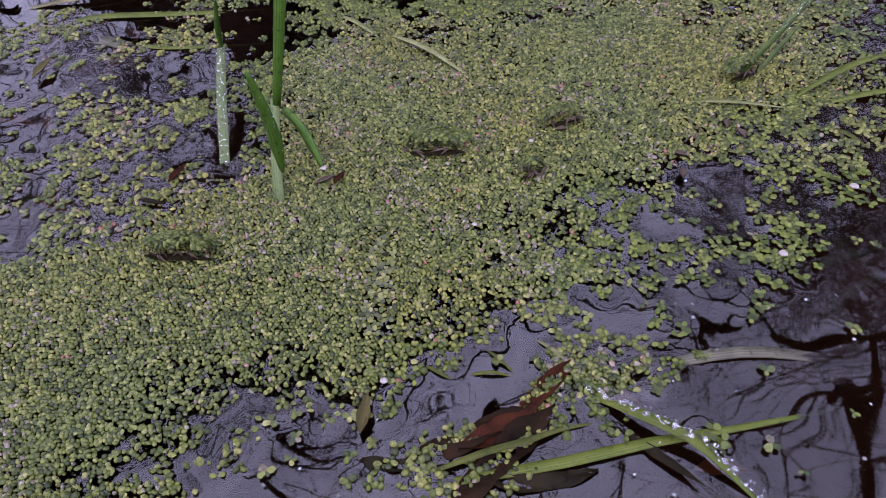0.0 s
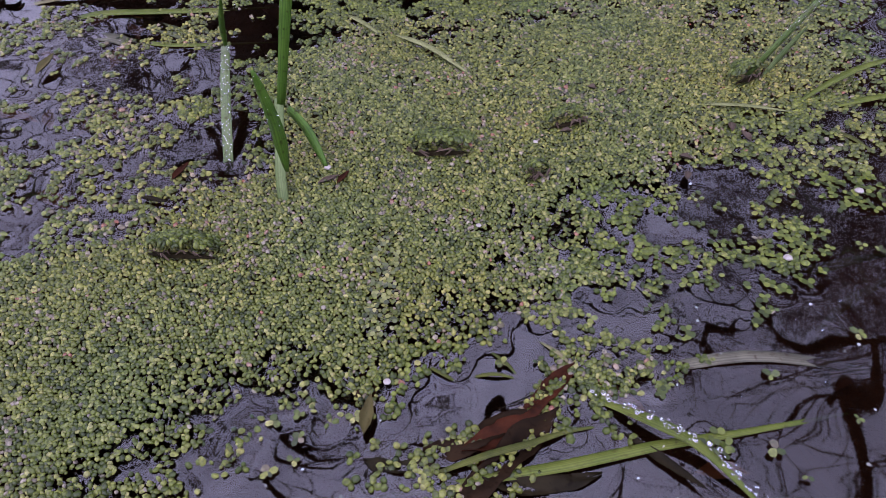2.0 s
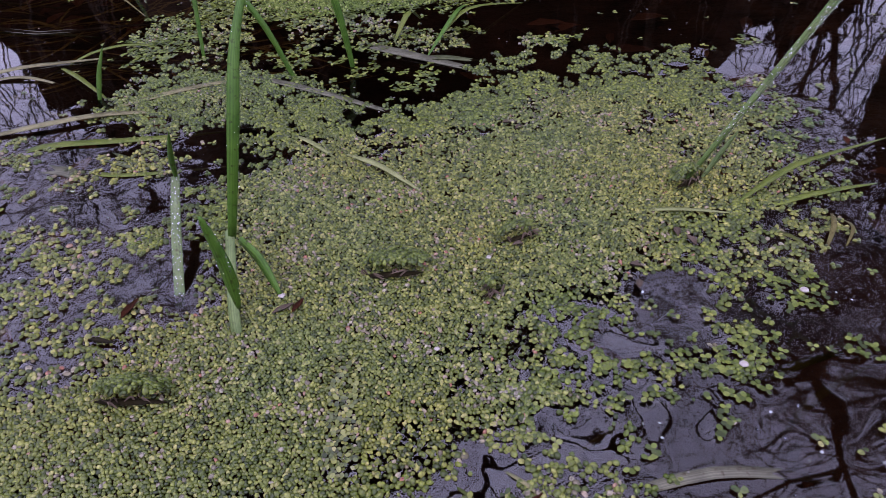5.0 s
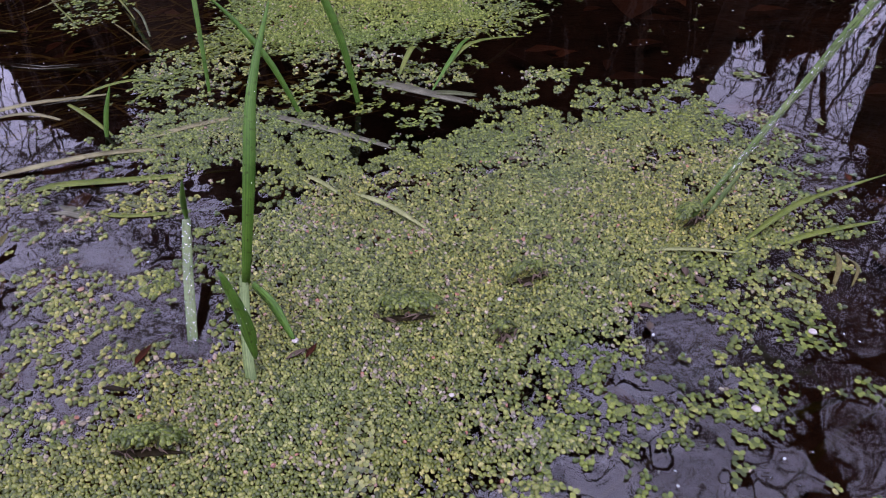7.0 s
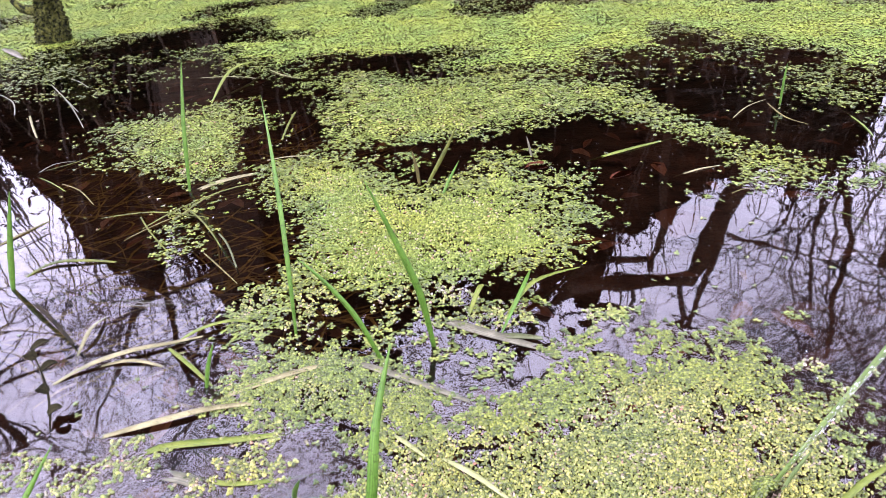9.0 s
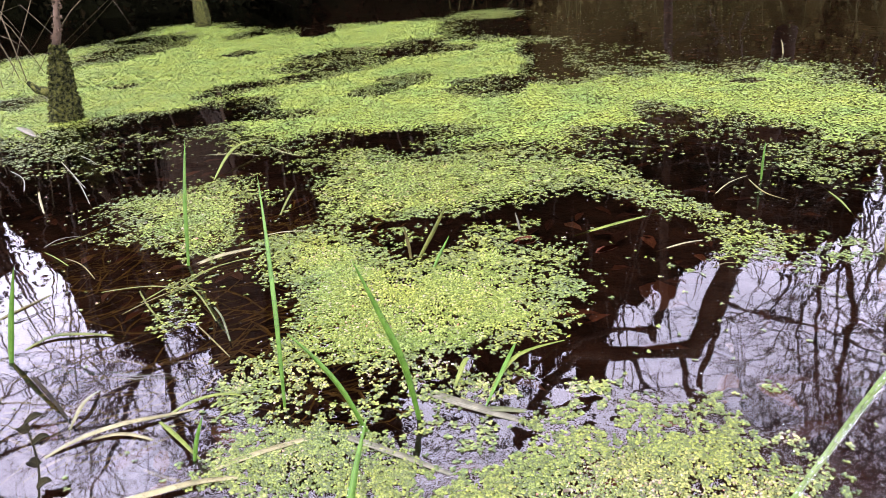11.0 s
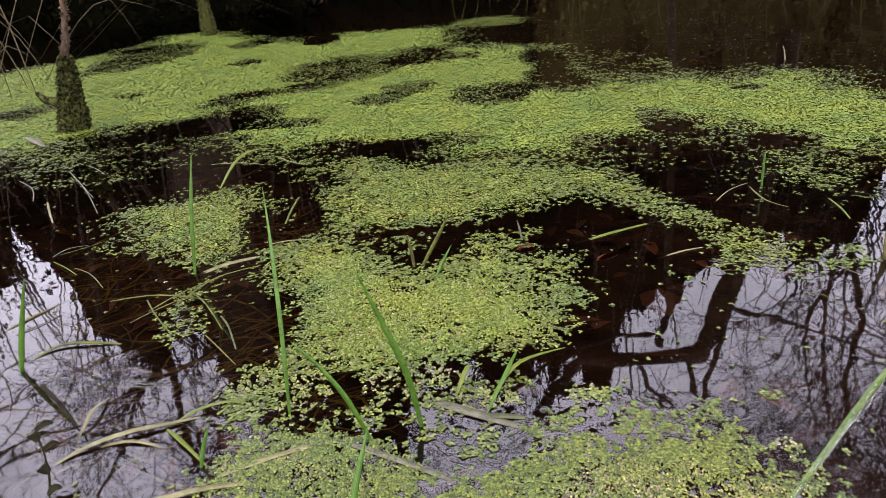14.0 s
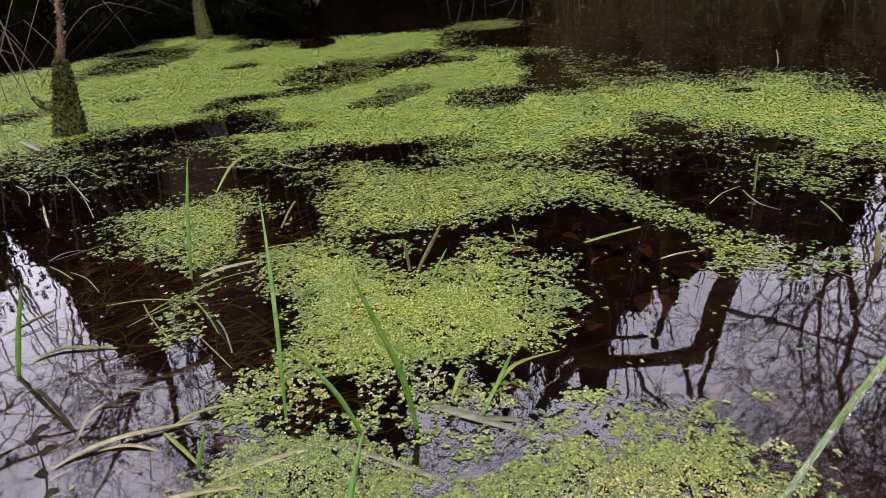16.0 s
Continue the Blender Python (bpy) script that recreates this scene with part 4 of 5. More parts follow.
# a tangle of drowned grass between the island and the middle mat
for label, plan, width, mat in (
        ("olive drowned grass leaf in a floating tangle", [(-0.425, 0.825), (-0.353, 0.821), (-0.276, 0.798)], 0.0042, M_OLIVE),
        ("olive drowned grass leaf in a floating tangle", [(-0.359, 0.783), (-0.328, 0.818), (-0.294, 0.866)], 0.0040, M_OLIVE),
        ("pale green grass leaf leaning on a floating tangle", [(-0.326, 0.798), (-0.291, 0.855), (-0.233, 0.895)], 0.0050, M_OLIVE),
        ("brown straw in a floating tangle", [(-0.373, 0.759), (-0.335, 0.791), (-0.297, 0.833)], 0.0030, M_SUNK),
        ("olive drowned grass leaf in a floating tangle", [(-0.330, 0.849), (-0.284, 0.782), (-0.248, 0.718)], 0.0034, M_OLIVE),
        ("thin olive straw on dark water", [(-0.563, 0.996), (-0.525, 1.005), (-0.499, 1.046)], 0.0028, M_OLIVE),
        ("thin brown straw on dark water", [(-0.518, 0.947), (-0.474, 0.906), (-0.438, 0.861)], 0.0028, M_SUNK),
        ("thin brown straw among drowned grass", [(-0.272, 0.722), (-0.246, 0.683), (-0.216, 0.645)], 0.0026, M_SUNK)):
    lying("straw", label, plan, width * 0.72, mat, 0.0018, 0.002, taper=(0.6, 1.0, 0.4))

# the wet leaves at the front edge of the near mat
wet = lying("wet_leaf", "yellow-green grass leaf beaded with large dewdrops", [(0.049, 0.159), (0.068, 0.146), (0.084, 0.135), (0.102, 0.115)], 0.0046, M_YELLOW, 0.0012, 0.005)
rng = np.random.RandomState(3)


def drop_mesh(radius):
    bm = bmesh.new()
    bmesh.ops.create_uvsphere(bm, u_segments=12, v_segments=8, radius=radius)
    for v in bm.verts:
        v.co.z *= 0.72
    me = bpy.data.meshes.new("dewdrop")
    bm.to_mesh(me)
    bm.free()
    me.polygons.foreach_set("use_smooth", [True] * len(me.polygons))
    me.materials.append(M_DROP)
    return me


DROPS = [drop_mesh(r) for r in (0.0004, 0.0006, 0.0009, 0.0012)]


def dew(parent, line, count, width, sizes, seed):
    """Drops along a blade's midline, as parts of it."""
    rng = np.random.RandomState(seed)
    line = [Vector(p) for p in line]
    for _ in range(count):
        t = rng.uniform(0.03, 0.97) * (len(line) - 1)
        k = min(int(t), len(line) - 2)
        p = line[k].lerp(line[k + 1], t - k)
        ob = part("dewdrop", DROPS[rng.choice(sizes)], parent)
        ob.location = p + Vector((rng.uniform(-0.5, 0.5) * width, rng.uniform(-0.4, 0.4) * width, 0.0009))


dew(wet, [(0.049, 0.159, 0.003), (0.068, 0.146, 0.0075), (0.084, 0.135, 0.0075), (0.102, 0.115, 0.003)], 85, 0.0035, [0, 0, 0, 0, 1, 1, 2], 5)
lying("grass_leaf", "long olive grass leaf half under water", [(-0.028, 0.121), (0.009, 0.127), (0.039, 0.1315), (0.069, 0.138), (0.099, 0.143), (0.140, 0.151)], 0.0042, M_YELLOW, 0.0016, 0.0, **BROAD)
lying("grass_leaf", "olive grass leaf crossing at the mat front", [(-0.014, 0.127), (0.000, 0.131), (0.013, 0.135), (0.028, 0.139), (0.041, 0.144), (0.060, 0.148)], 0.0026, M_OLIVE, 0.0014, 0.002)
lying("dead_leaf", "wet grey grass leaf floating flat", [(0.060, 0.164), (0.082, 0.170), (0.110, 0.174), (0.133, 0.172), (0.154, 0.168)], 0.0050, M_GREY, 0.0006, taper=(0.15, 1.0, 0.75))
lying("straw", "thin wet straw stuck to the water", [(-0.012, 0.174), (-0.003, 0.167), (0.002, 0.165)], 0.0016, M_OLIVE, 0.0015)
lying("straw", "thin wet straw stuck to the water", [(0.013, 0.180), (0.020, 0.172), (0.025, 0.167)], 0.0014, M_OLIVE, 0.0015)
lying("straw", "thin pale straw leading to the mat corner", [(0.032, 0.184), (0.041, 0.175), (0.046, 0.169)], 0.0016, M_STRAW, 0.0018)
lying("straw", "thin wet straw stuck to the water", [(0.006, 0.167), (0.016, 0.167), (0.025, 0.166)], 0.0016, M_OLIVE, 0.0015)
lying("straw", "pale drowned straw under clear water", [(0.062, 0.190), (0.085, 0.202), (0.105, 0.212)], 0.003, M_SUNK, -0.004)
lying("straw", "pale drowned straw under clear water", [(0.145, 0.190), (0.165, 0.205), (0.20, 0.222)], 0.004, M_SUNK, -0.004)


def dead_leaf(label, at, length, width, turn, curl, mat, z=0.0015):
    """A pointed broad leaf with a midrib and curled edges."""
    verts, faces, rows, cols = [], [], 9, 4
    rng = np.random.RandomState(int(abs(at[0] * 7000 + at[1] * 900)))
    for i in range(rows + 1):
        t = i / rows
        w = width / 2 * max(0.06, math.sin(math.pi * t ** 0.85)) * (1 + 0.12 * rng.uniform(-1, 1))
        for j in range(cols + 1):
            s = 2 * j / cols - 1
            verts.append(((t - 0.5) * length, s * w, curl * s * s * w + 0.08 * curl * length * (2 * t - 1) ** 2 + rng.uniform(-0.02, 0.02) * width))
    n = len(verts)
    verts += [(x, y, h - 0.0004) for x, y, h in verts]
    k = cols + 1
    for i in range(rows):
        for j in range(cols):
            a = i * k + j
            faces += [(a, a + 1, a + k + 1, a + k), (n + a, n + a + k, n + a + k + 1, n + a + 1)]
    ob = new("dead_leaf", mesh_of("dead_leaf", verts, faces, mat, True))
    ob.matrix_world = pose(at[0], at[1], z, rng.uniform(-6, 6), rng.uniform(-6, 6), turn)
    return tagged(ob, label, "leaf")


# for rotten leaves, and as near-black where shade or a shadow is drawn
M_ROT_AND_SHADE = grass_material("rotten_leaf_and_shade", (0.00372, 0.0031, 0.00186), (0.01364, 0.01054, 0.00496), 0.5)
M_ROT_AND_SHADE.node_tree.nodes["Principled BSDF"].inputs["Specular IOR Level"].default_value = 0.03
M_SCRAP = grass_material("leaf_scrap", (0.022, 0.016, 0.010), (0.070, 0.050, 0.038), 0.7)
M_RUST, nodes, links, bsdf = material("rusty_leaf", 0.6, 0.03)
links.new(ramp(nodes, links, noise_tex(nodes, links, 130, 5), [(0.3, (0.006, 0.0024, 0.0012)), (0.7, (0.034, 0.0100, 0.0042))]), bsdf.inputs["Base Color"])
bump(nodes, links, bsdf, noise_tex(nodes, links, 500, 3), 0.5, 0.0005)


def torn_leaf(label, plan, width, mat, z, seed):
    """A limp wet leaf along a bent line, its sides torn and its face creased."""
    rng = np.random.RandomState(seed)
    t = np.linspace(0, 1, 36)
    way = np.linspace(0, 1, len(plan))
    mx, my = np.interp(t, way, [p[0] for p in plan]), np.interp(t, way, [p[1] for p in plan])
    for _ in range(6):
        mx[1:-1], my[1:-1] = (mx[:-2] + 2 * mx[1:-1] + mx[2:]) / 4, (my[:-2] + 2 * my[1:-1] + my[2:]) / 4
    dx, dy = np.gradient(mx), np.gradient(my)
    size = np.hypot(dx, dy)
    nx, ny = -dy / size, dx / size
    body = width / 2 * np.clip(np.minimum(t / 0.16, (1 - t) / 0.22), 0.08, 1) ** 0.7
    verts, faces, cols = [], [], 6
    sides = [body * (0.72 + 0.5 * value_noise(t, t * 0, 0.17, seed + k) + 0.30 * (value_noise(t, t * 0, 0.045, seed + 5 + k) - 0.5)) for k in (1, 2)]
    for i in range(len(t)):
        for j in range(cols + 1):
            u = 2 * j / cols - 1
            w = u * sides[0 if u < 0 else 1][i]
            fold = 0.10 * width * abs(u) + 0.12 * width * math.sin(9 * t[i] + 2.5 * u + seed) + rng.uniform(-0.03, 0.03) * width
            verts.append((mx[i] + nx[i] * w, my[i] + ny[i] * w, z + fold))
    n, k = len(verts), cols + 1
    verts += [(x, y, h - 0.0004) for x, y, h in verts]
    for i in range(len(t) - 1):
        for j in range(cols):
            a = i * k + j
            faces += [(a, a + k, a + k + 1, a + 1), (n + a, n + a + 1, n + a + k + 1, n + a + k)]
    return tagged(new("dead_leaf", mesh_of("dead_leaf", verts, faces, mat, True)), label, "leaf")


M_BROWN = grass_material("brown_wet_leaf", (0.0035, 0.0024, 0.0015), (0.0165, 0.0095, 0.0048), 0.6)
M_BROWN.node_tree.nodes["Principled BSDF"].inputs["Specular IOR Level"].default_value = 0.02
torn_leaf("rust-brown dead leaf half sunk at the mat edge", [(0.046, 0.171), (0.036, 0.161), (0.026, 0.150), (0.014, 0.141), (0.003, 0.137)], 0.0074, M_RUST, 0.0004, 3)
torn_leaf("dark wet dead leaf lying in the water", [(0.038, 0.153), (0.024, 0.140), (0.012, 0.127), (0.001, 0.115), (-0.008, 0.106)], 0.0100, M_BROWN, 0.0000, 8)
torn_leaf("brown rag of a rotten leaf in the water", [(0.031, 0.152), (0.016, 0.146), (0.004, 0.139), (-0.010, 0.137)], 0.0085, M_BROWN, -0.0002, 14)
torn_leaf("brown rag of a rotten leaf in the water", [(-0.034, 0.162), (-0.031, 0.154), (-0.029, 0.145)], 0.0050, M_BROWN, 0.0002, 21)
torn_leaf("dark rag of a rotten leaf in the water", [(0.010, 0.128), (0.022, 0.124), (0.038, 0.126), (0.050, 0.129)], 0.0058, M_ROT_AND_SHADE, -0.0004, 27)
torn_leaf("dark rag of a rotten leaf in the water", [(-0.030, 0.134), (-0.018, 0.131), (-0.006, 0.133)], 0.0050, M_ROT_AND_SHADE, -0.0003, 31)
for k, (px, py) in enumerate(((0.012, 0.152), (0.018, 0.146), (0.024, 0.153), (0.033, 0.146))):
    lying("rootlet", "thin black rootlet trailing at the mat edge", [(0.047 - 0.0012 * k, 0.168), (0.5 * (px + 0.045) + 0.002 * math.sin(k * 2.0), 0.5 * (py + 0.168) - 0.002), (px, py)], 0.0007 + 0.0002 * (k % 3), M_ROT_AND_SHADE, 0.0014)
# black strip drawn where the beaded leaf's shadow and reflection fall
dead_leaf("dark strip standing in for the beaded leaf's shadow and reflection", (0.071, 0.133), 0.032, 0.0036, -43, 0.2, M_ROT_AND_SHADE, 0.0008)
dead_leaf("red-brown dead leaf at the duckweed edge", (0.208, 0.815), 0.042, 0.016, 30, 0.3, M_RUST, -0.0015)
dead_leaf("brown dead leaf sunk beneath the surface", (0.24, 0.72), 0.07, 0.045, 70, 0.4, M_LITTER, -0.02)
dead_leaf("rust-brown leaf under dark water", (-0.47, 1.36), 0.09, 0.05, 10, 0.3, M_RUST, -0.01)
dead_leaf("rust-brown leaf sunk by the grass blades", (-0.21, 0.66), 0.07, 0.045, 100, 0.3, M_RUST, -0.02)
dead_leaf("brown leaf sunk by the grass blades", (-0.13, 0.66), 0.06, 0.04, 40, 0.3, M_LITTER, -0.02)
dead_leaf("red-brown dead leaf among thin duckweed", (0.115, 0.86), 0.04, 0.022, 15, 0.3, M_RUST, -0.0015)
dead_leaf("orange-brown leaf fragment on a leaf", (0.262, 0.372), 0.009, 0.004, 80, 0.5, M_RUST, 0.006)

# brown stems and drowned leaves off the mat's far corner
lying("straw", "brown dead stem standing off dark water", [(0.229, 0.319), (0.219, 0.300), (0.206, 0.283)], 0.0028, M_SUNK, 0.0012, 0.003)
lying("straw", "thin brown stem beside a thicker one", [(0.231, 0.312), (0.228, 0.298), (0.220, 0.288)], 0.0020, M_SUNK, 0.0012, 0.003)
lying("straw", "olive stem lying at the duckweed edge", [(0.188, 0.308), (0.196, 0.298), (0.206, 0.288)], 0.0030, M_OLIVE, 0.0012, 0.001)
lying("dead_leaf", "olive leaf drowned in dark water", [(0.135, 0.222), (0.151, 0.217), (0.166, 0.221), (0.188, 0.227)], 0.0055, M_OLIVE, -0.0008, **BROAD)
dead_leaf("shred of brown root on the duckweed", (-0.059, 0.275), 0.011, 0.0028, 25, 0.9, M_SCRAP, 0.0012)
dead_leaf("reddish dead leaf scrap on the duckweed", (-0.052, 0.276), 0.010, 0.003, 60, 0.9, M_RUST, 0.0014)
dead_leaf("brown dead leaf scrap at the stem's foot", (-0.133, 0.283), 0.014, 0.004, 70, 0.7, M_RUST, 0.0012)
dead_leaf("dark brown leaf scrap in the duckweed", (-0.140, 0.263), 0.014, 0.003, -15, 0.7, M_ROT_AND_SHADE, 0.0014)

# air bubbles caught at the water's surface
for px, py in ((0.086, 0.200), (0.134, 0.191), (0.124, 0.154), (0.155, 0.200), (0.078, 0.217), (0.143, 0.186), (0.136, 0.163), (0.113, 0.207), (0.104, 0.158), (0.012, 0.166)):
    ob = new("bubble", DROPS[1 + int(px * 1000) % 2])
    ob.location = (px, py, -0.0011)
    tagged(ob, "tiny clear air bubble on dark water", "bubble", "bubbles on the water")

for k, at in enumerate(((0.069, 0.427), (0.076, 0.42), (0.111, 0.273), (0.146, 0.301), (0.076, 0.345), (0.058, 0.308), (0.091, 0.34), (0.141, 0.308), (0.038, 0.278), (0.113, 0.286))):
    dead_leaf("small pinkish dead leaf scrap among duckweed", at, 0.005 + 0.0010 * (k % 4), 0.0036, 37 * k, 0.9, M_SCRAP, 0.0010)


def overgrown(label, at, length, width, turn, seed):
    """A curled leaf that stands out of the mat, with a mound of duckweed plants caught on it."""
    # curled leaf, near-black to give the shaded hollow under the mound
    leaf = dead_leaf(label, at, length, width * 0.6, turn, -0.5, M_ROT_AND_SHADE, 0.0030)
    leaf.rotation_euler[0] = radians(-30)
    rng = np.random.RandomState(seed)
    n = int(length * width * 2.4 / 0.000011)
    a, r = rng.uniform(0, 6.283, n), np.sqrt(rng.uniform(0, 1, n))
    x, y = np.cos(a) * r * length * 0.54, np.sin(a) * r * width * 0.55 + width * 0.48
    mound = part("caught_duckweed", frond_sheet("caught_duckweed", x, y, rng, 0.0026, M_WEED_LOOSE, 7, True, 2.4, (length * 0.75, width * 1.5, 0.0075)), leaf, "duckweed plants stuck on the leaf")
    mound.rotation_euler[0] = radians(30)
    mound.location.z = -0.0008
    for k in range(5):
        x, y = rng.uniform(-0.5, 0.5) * length, rng.uniform(-0.6, 0.1) * width
        v, f = ribbon([(x, y, -0.002), (x + rng.normal(0, 0.003), y - 0.001, 0.0015), (x + rng.normal(0, 0.005), y - 0.003, 0.0)], 0.0011, 5)
        part("rootlet", mesh_of("rootlet", v, f, M_SCRAP), leaf, "pale brown rotten shred")


overgrown("curled dead leaf overgrown with duckweed", (-0.006, 0.293), 0.031, 0.013, -8, 1)
overgrown("small curled dead leaf in the duckweed", (0.060, 0.313), 0.020, 0.008, 10, 2)
overgrown("curled olive dead leaf in the duckweed", (-0.117, 0.228), 0.032, 0.010, -5, 3)
overgrown("clump of duckweed round a leaning stem's foot", (0.161, 0.349), 0.020, 0.010, 30, 5)
overgrown("small dark leaf scrap in the duckweed", (0.040, 0.274), 0.012, 0.006, 30, 4)
dead_leaf("small dark leaf standing in the water", (-0.030, 0.150), 0.016, 0.005, 85, 1.0, M_SUNK, 0.002)
dead_leaf("brown leaf upright in shallow water", (-0.238, 0.378), 0.020, 0.006, 80, 0.6, M_SUNK, 0.003)


def pebble(label, at, radius, mat):
    bm = bmesh.new()
    bmesh.ops.create_icosphere(bm, subdivisions=2, radius=radius)
    for v in bm.verts:
        v.co = Vector((v.co.x * 1.2, v.co.y, v.co.z * 0.5)) * (1 + 0.15 * noise.noise(v.co * 900))
    me = bpy.data.meshes.new("seed")
    bm.to_mesh(me)
    bm.free()
    me.materials.append(mat)
    ob = new("seed", me)
    ob.location = (*at, 0.0012)
    return tagged(ob, label, "seed", "pale seeds on the water")


M_SEED, nodes, links, bsdf = material("seed", 0.4, 0.5)
links.new(ramp(nodes, links, noise_tex(nodes, links, 600, 3), [(0.3, (0.1364, 0.1178, 0.0992)), (0.7, (0.2232, 0.2046, 0.1798))]), bsdf.inputs["Base Color"])
for at, r in (((0.1407, 0.2211), 0.0017), ((0.1855, 0.2605), 0.0018), ((-0.0605, 0.284), 0.0016), ((-0.024, 0.164), 0.0013), ((0.012, 0.243), 0.0011), ((0.042, 0.300), 0.0012)):
    pebble("small pale seed floating beside duckweed", at, r, M_SEED)

# ---- upright stubs and the thin weed at the water's edge ----
for label, pts, w, mat in (("pale dead stub standing at the duckweed edge", [(-0.035, 0.84, -0.01), (-0.037, 0.842, 0.02), (-0.041, 0.845, 0.042)], 0.0042, M_SUNK),
                           ("leaning pale stub with duckweed on it", [(-0.028, 0.838, -0.005), (-0.004, 0.85, 0.03), (0.016, 0.86, 0.062)], 0.0052, M_OLIVE),
                           ("thin green shoot at the duckweed edge", [(-0.012, 0.80, -0.005), (0.0, 0.815, 0.012), (0.014, 0.83, 0.030)], 0.004, M_GREEN),
                           ("thin grey stub standing in dark water", [(0.112, 0.89, -0.005), (0.109, 0.893, 0.012), (0.106, 0.897, 0.026)], 0.003, M_GREY),
                           ("short olive stub in brown water", [(0.505, 0.735, -0.01), (0.508, 0.742, 0.02), (0.51, 0.75, 0.035)], 0.008, M_SUNK),
                           ("pale stub standing in far water", [(1.005, 1.92, -0.02), (1.0, 1.925, 0.02), (0.995, 1.93, 0.040)], 0.004, M_STRAW)):
    blade("grass_stub", label, "grass", pts, w, mat, "stubs standing in the water")

weed = thing("dead_weed", "thin dark dead weed stem with small withered leaves", "plant", at=(-0.333, 0.497, 0))
line = [(0.012, -0.035, -0.004), (0.006, -0.01, 0.012), (-0.004, 0.01, 0.026), (-0.018, 0.03, 0.040)]
M_WITHER = grass_material("withered", (0.004, 0.0036, 0.002), (0.012, 0.011, 0.005), 0.8)
M_WITHER.node_tree.nodes["Principled BSDF"].inputs["Specular IOR Level"].default_value = 0.02
v, f = ribbon(line, 0.0026, 12)
part("stem", mesh_of("stem", v, f, M_WITHER), weed)
for k, (px, py, pz, tx, ty) in enumerate(((-0.004, 0.01, 0.026, 0.010, 0.008), (-0.010, 0.018, 0.032, -0.009, 0.006), (-0.014, 0.025, 0.036, 0.011, 0.008), (0.004, -0.004, 0.016, -0.010, 0.004), (0.008, -0.02, 0.008, 0.009, 0.006))):
    v, f = ribbon([(px, py, pz), (px + tx * 0.6, py + ty * 0.6, pz + 0.003), (px + tx, py + ty, pz + 0.001)], 0.009, 6)
    part("leaf", mesh_of("leaf", v, f, M_WITHER), weed)

M_OLIVE_SUNK = grass_material("sunken_stem", (0.080, 0.066, 0.014), (0.24, 0.20, 0.060), 0.7)
# more sticks and drowned leaves in the clear water
lying("stick", "thin black stick lying on bright water", [(-0.436, 0.669), (-0.381, 0.612), (-0.329, 0.552)], 0.0042, M_ROT_AND_SHADE, 0.0012, taper=(1.0, 0.8, 0.4))
lying("stick", "thin dark twig lying on bright water", [(-0.51, 0.752), (-0.482, 0.774), (-0.455, 0.816)], 0.0030, M_ROT_AND_SHADE, 0.0012, taper=(0.8, 0.8, 0.4))
lying("grass_leaf", "olive grass leaf floating on bright water", [(-0.455, 0.690), (-0.431, 0.720), (-0.393, 0.720), (-0.345, 0.712)], 0.0060, M_OLIVE, 0.0010, 0.002, **BROAD)
lying("dead_leaf", "long pale drowned leaf under bright water", [(-0.456, 0.698), (-0.374, 0.660), (-0.305, 0.628), (-0.222, 0.633), (-0.177, 0.630)], 0.0060, M_GREY, -0.0002, **BROAD)
lying("dead_leaf", "dull green leaf trailing under water", [(-0.29, 0.85), (-0.313, 0.781), (-0.335, 0.71)], 0.0060, M_DULL, -0.0022, **BROAD)
lying("straw", "wet straw overgrown with duckweed by the mat", [(-0.334, 0.876), (-0.288, 0.9), (-0.24, 0.925)], 0.0060, M_PALE, 0.0006, **BROAD)

# ---- sunken grass and leaf litter ----
rng = np.random.RandomState(12)
verts, faces = [], []
for k in range(330):
    x, y = rng.uniform(-0.55, -0.12), rng.uniform(0.50, 1.05)
    a, l, z = rng.normal(0.3, 0.6), rng.uniform(0.05, 0.18), rng.uniform(-0.016, -0.0012)
    bend = rng.normal(0, 0.5)
    v, f = ribbon([(x, y, z), (x + l * math.cos(a) * 0.5, y + l * math.sin(a) * 0.5, min(-0.0008, z + rng.uniform(0, 0.008))), (x + l * math.cos(a + bend), y + l * math.sin(a + bend), z)], rng.uniform(0.0012, 0.0038), 6)
    o = len(verts)
    verts += v
    faces += [tuple(i + o for i in face) for face in f]
tagged(new("sunken_grass", mesh_of("sunken_grass", verts, faces, M_OLIVE_SUNK)), "tangle of brown grass stems under the water", "dead grass", kind="stuff")

verts, faces = [], []
for k in range(3200):
    x, y = rng.uniform(-2.2, 2.2), rng.uniform(0.1, 5.2)
    z = float(ground_height(np.array([x]), np.array([y]))[0]) + rng.uniform(0.004, 0.03)
    a, l = rng.uniform(0, 6.28), rng.uniform(0.012, 0.034)
    w = l * rng.uniform(0.25, 0.4)
    ca, sa = math.cos(a), math.sin(a)
    o = len(verts)
    for u, v, h in ((-l, 0, 0), (-l * 0.4, w, 0.006), (l * 0.4, w * 0.9, 0.004), (l, 0, 0.002), (l * 0.4, -w * 0.9, 0.006), (-l * 0.4, -w, 0.003)):
        verts.append((x + u * ca - v * sa, y + u * sa + v * ca, z + h))
    faces += [(o, o + 1, o + 2, o + 3), (o, o + 3, o + 4, o + 5)]
tagged(new("leaf_litter", mesh_of("leaf_litter", verts, faces, M_LITTER)), "brown fallen leaves covering the pond bed", "leaves", kind="stuff")


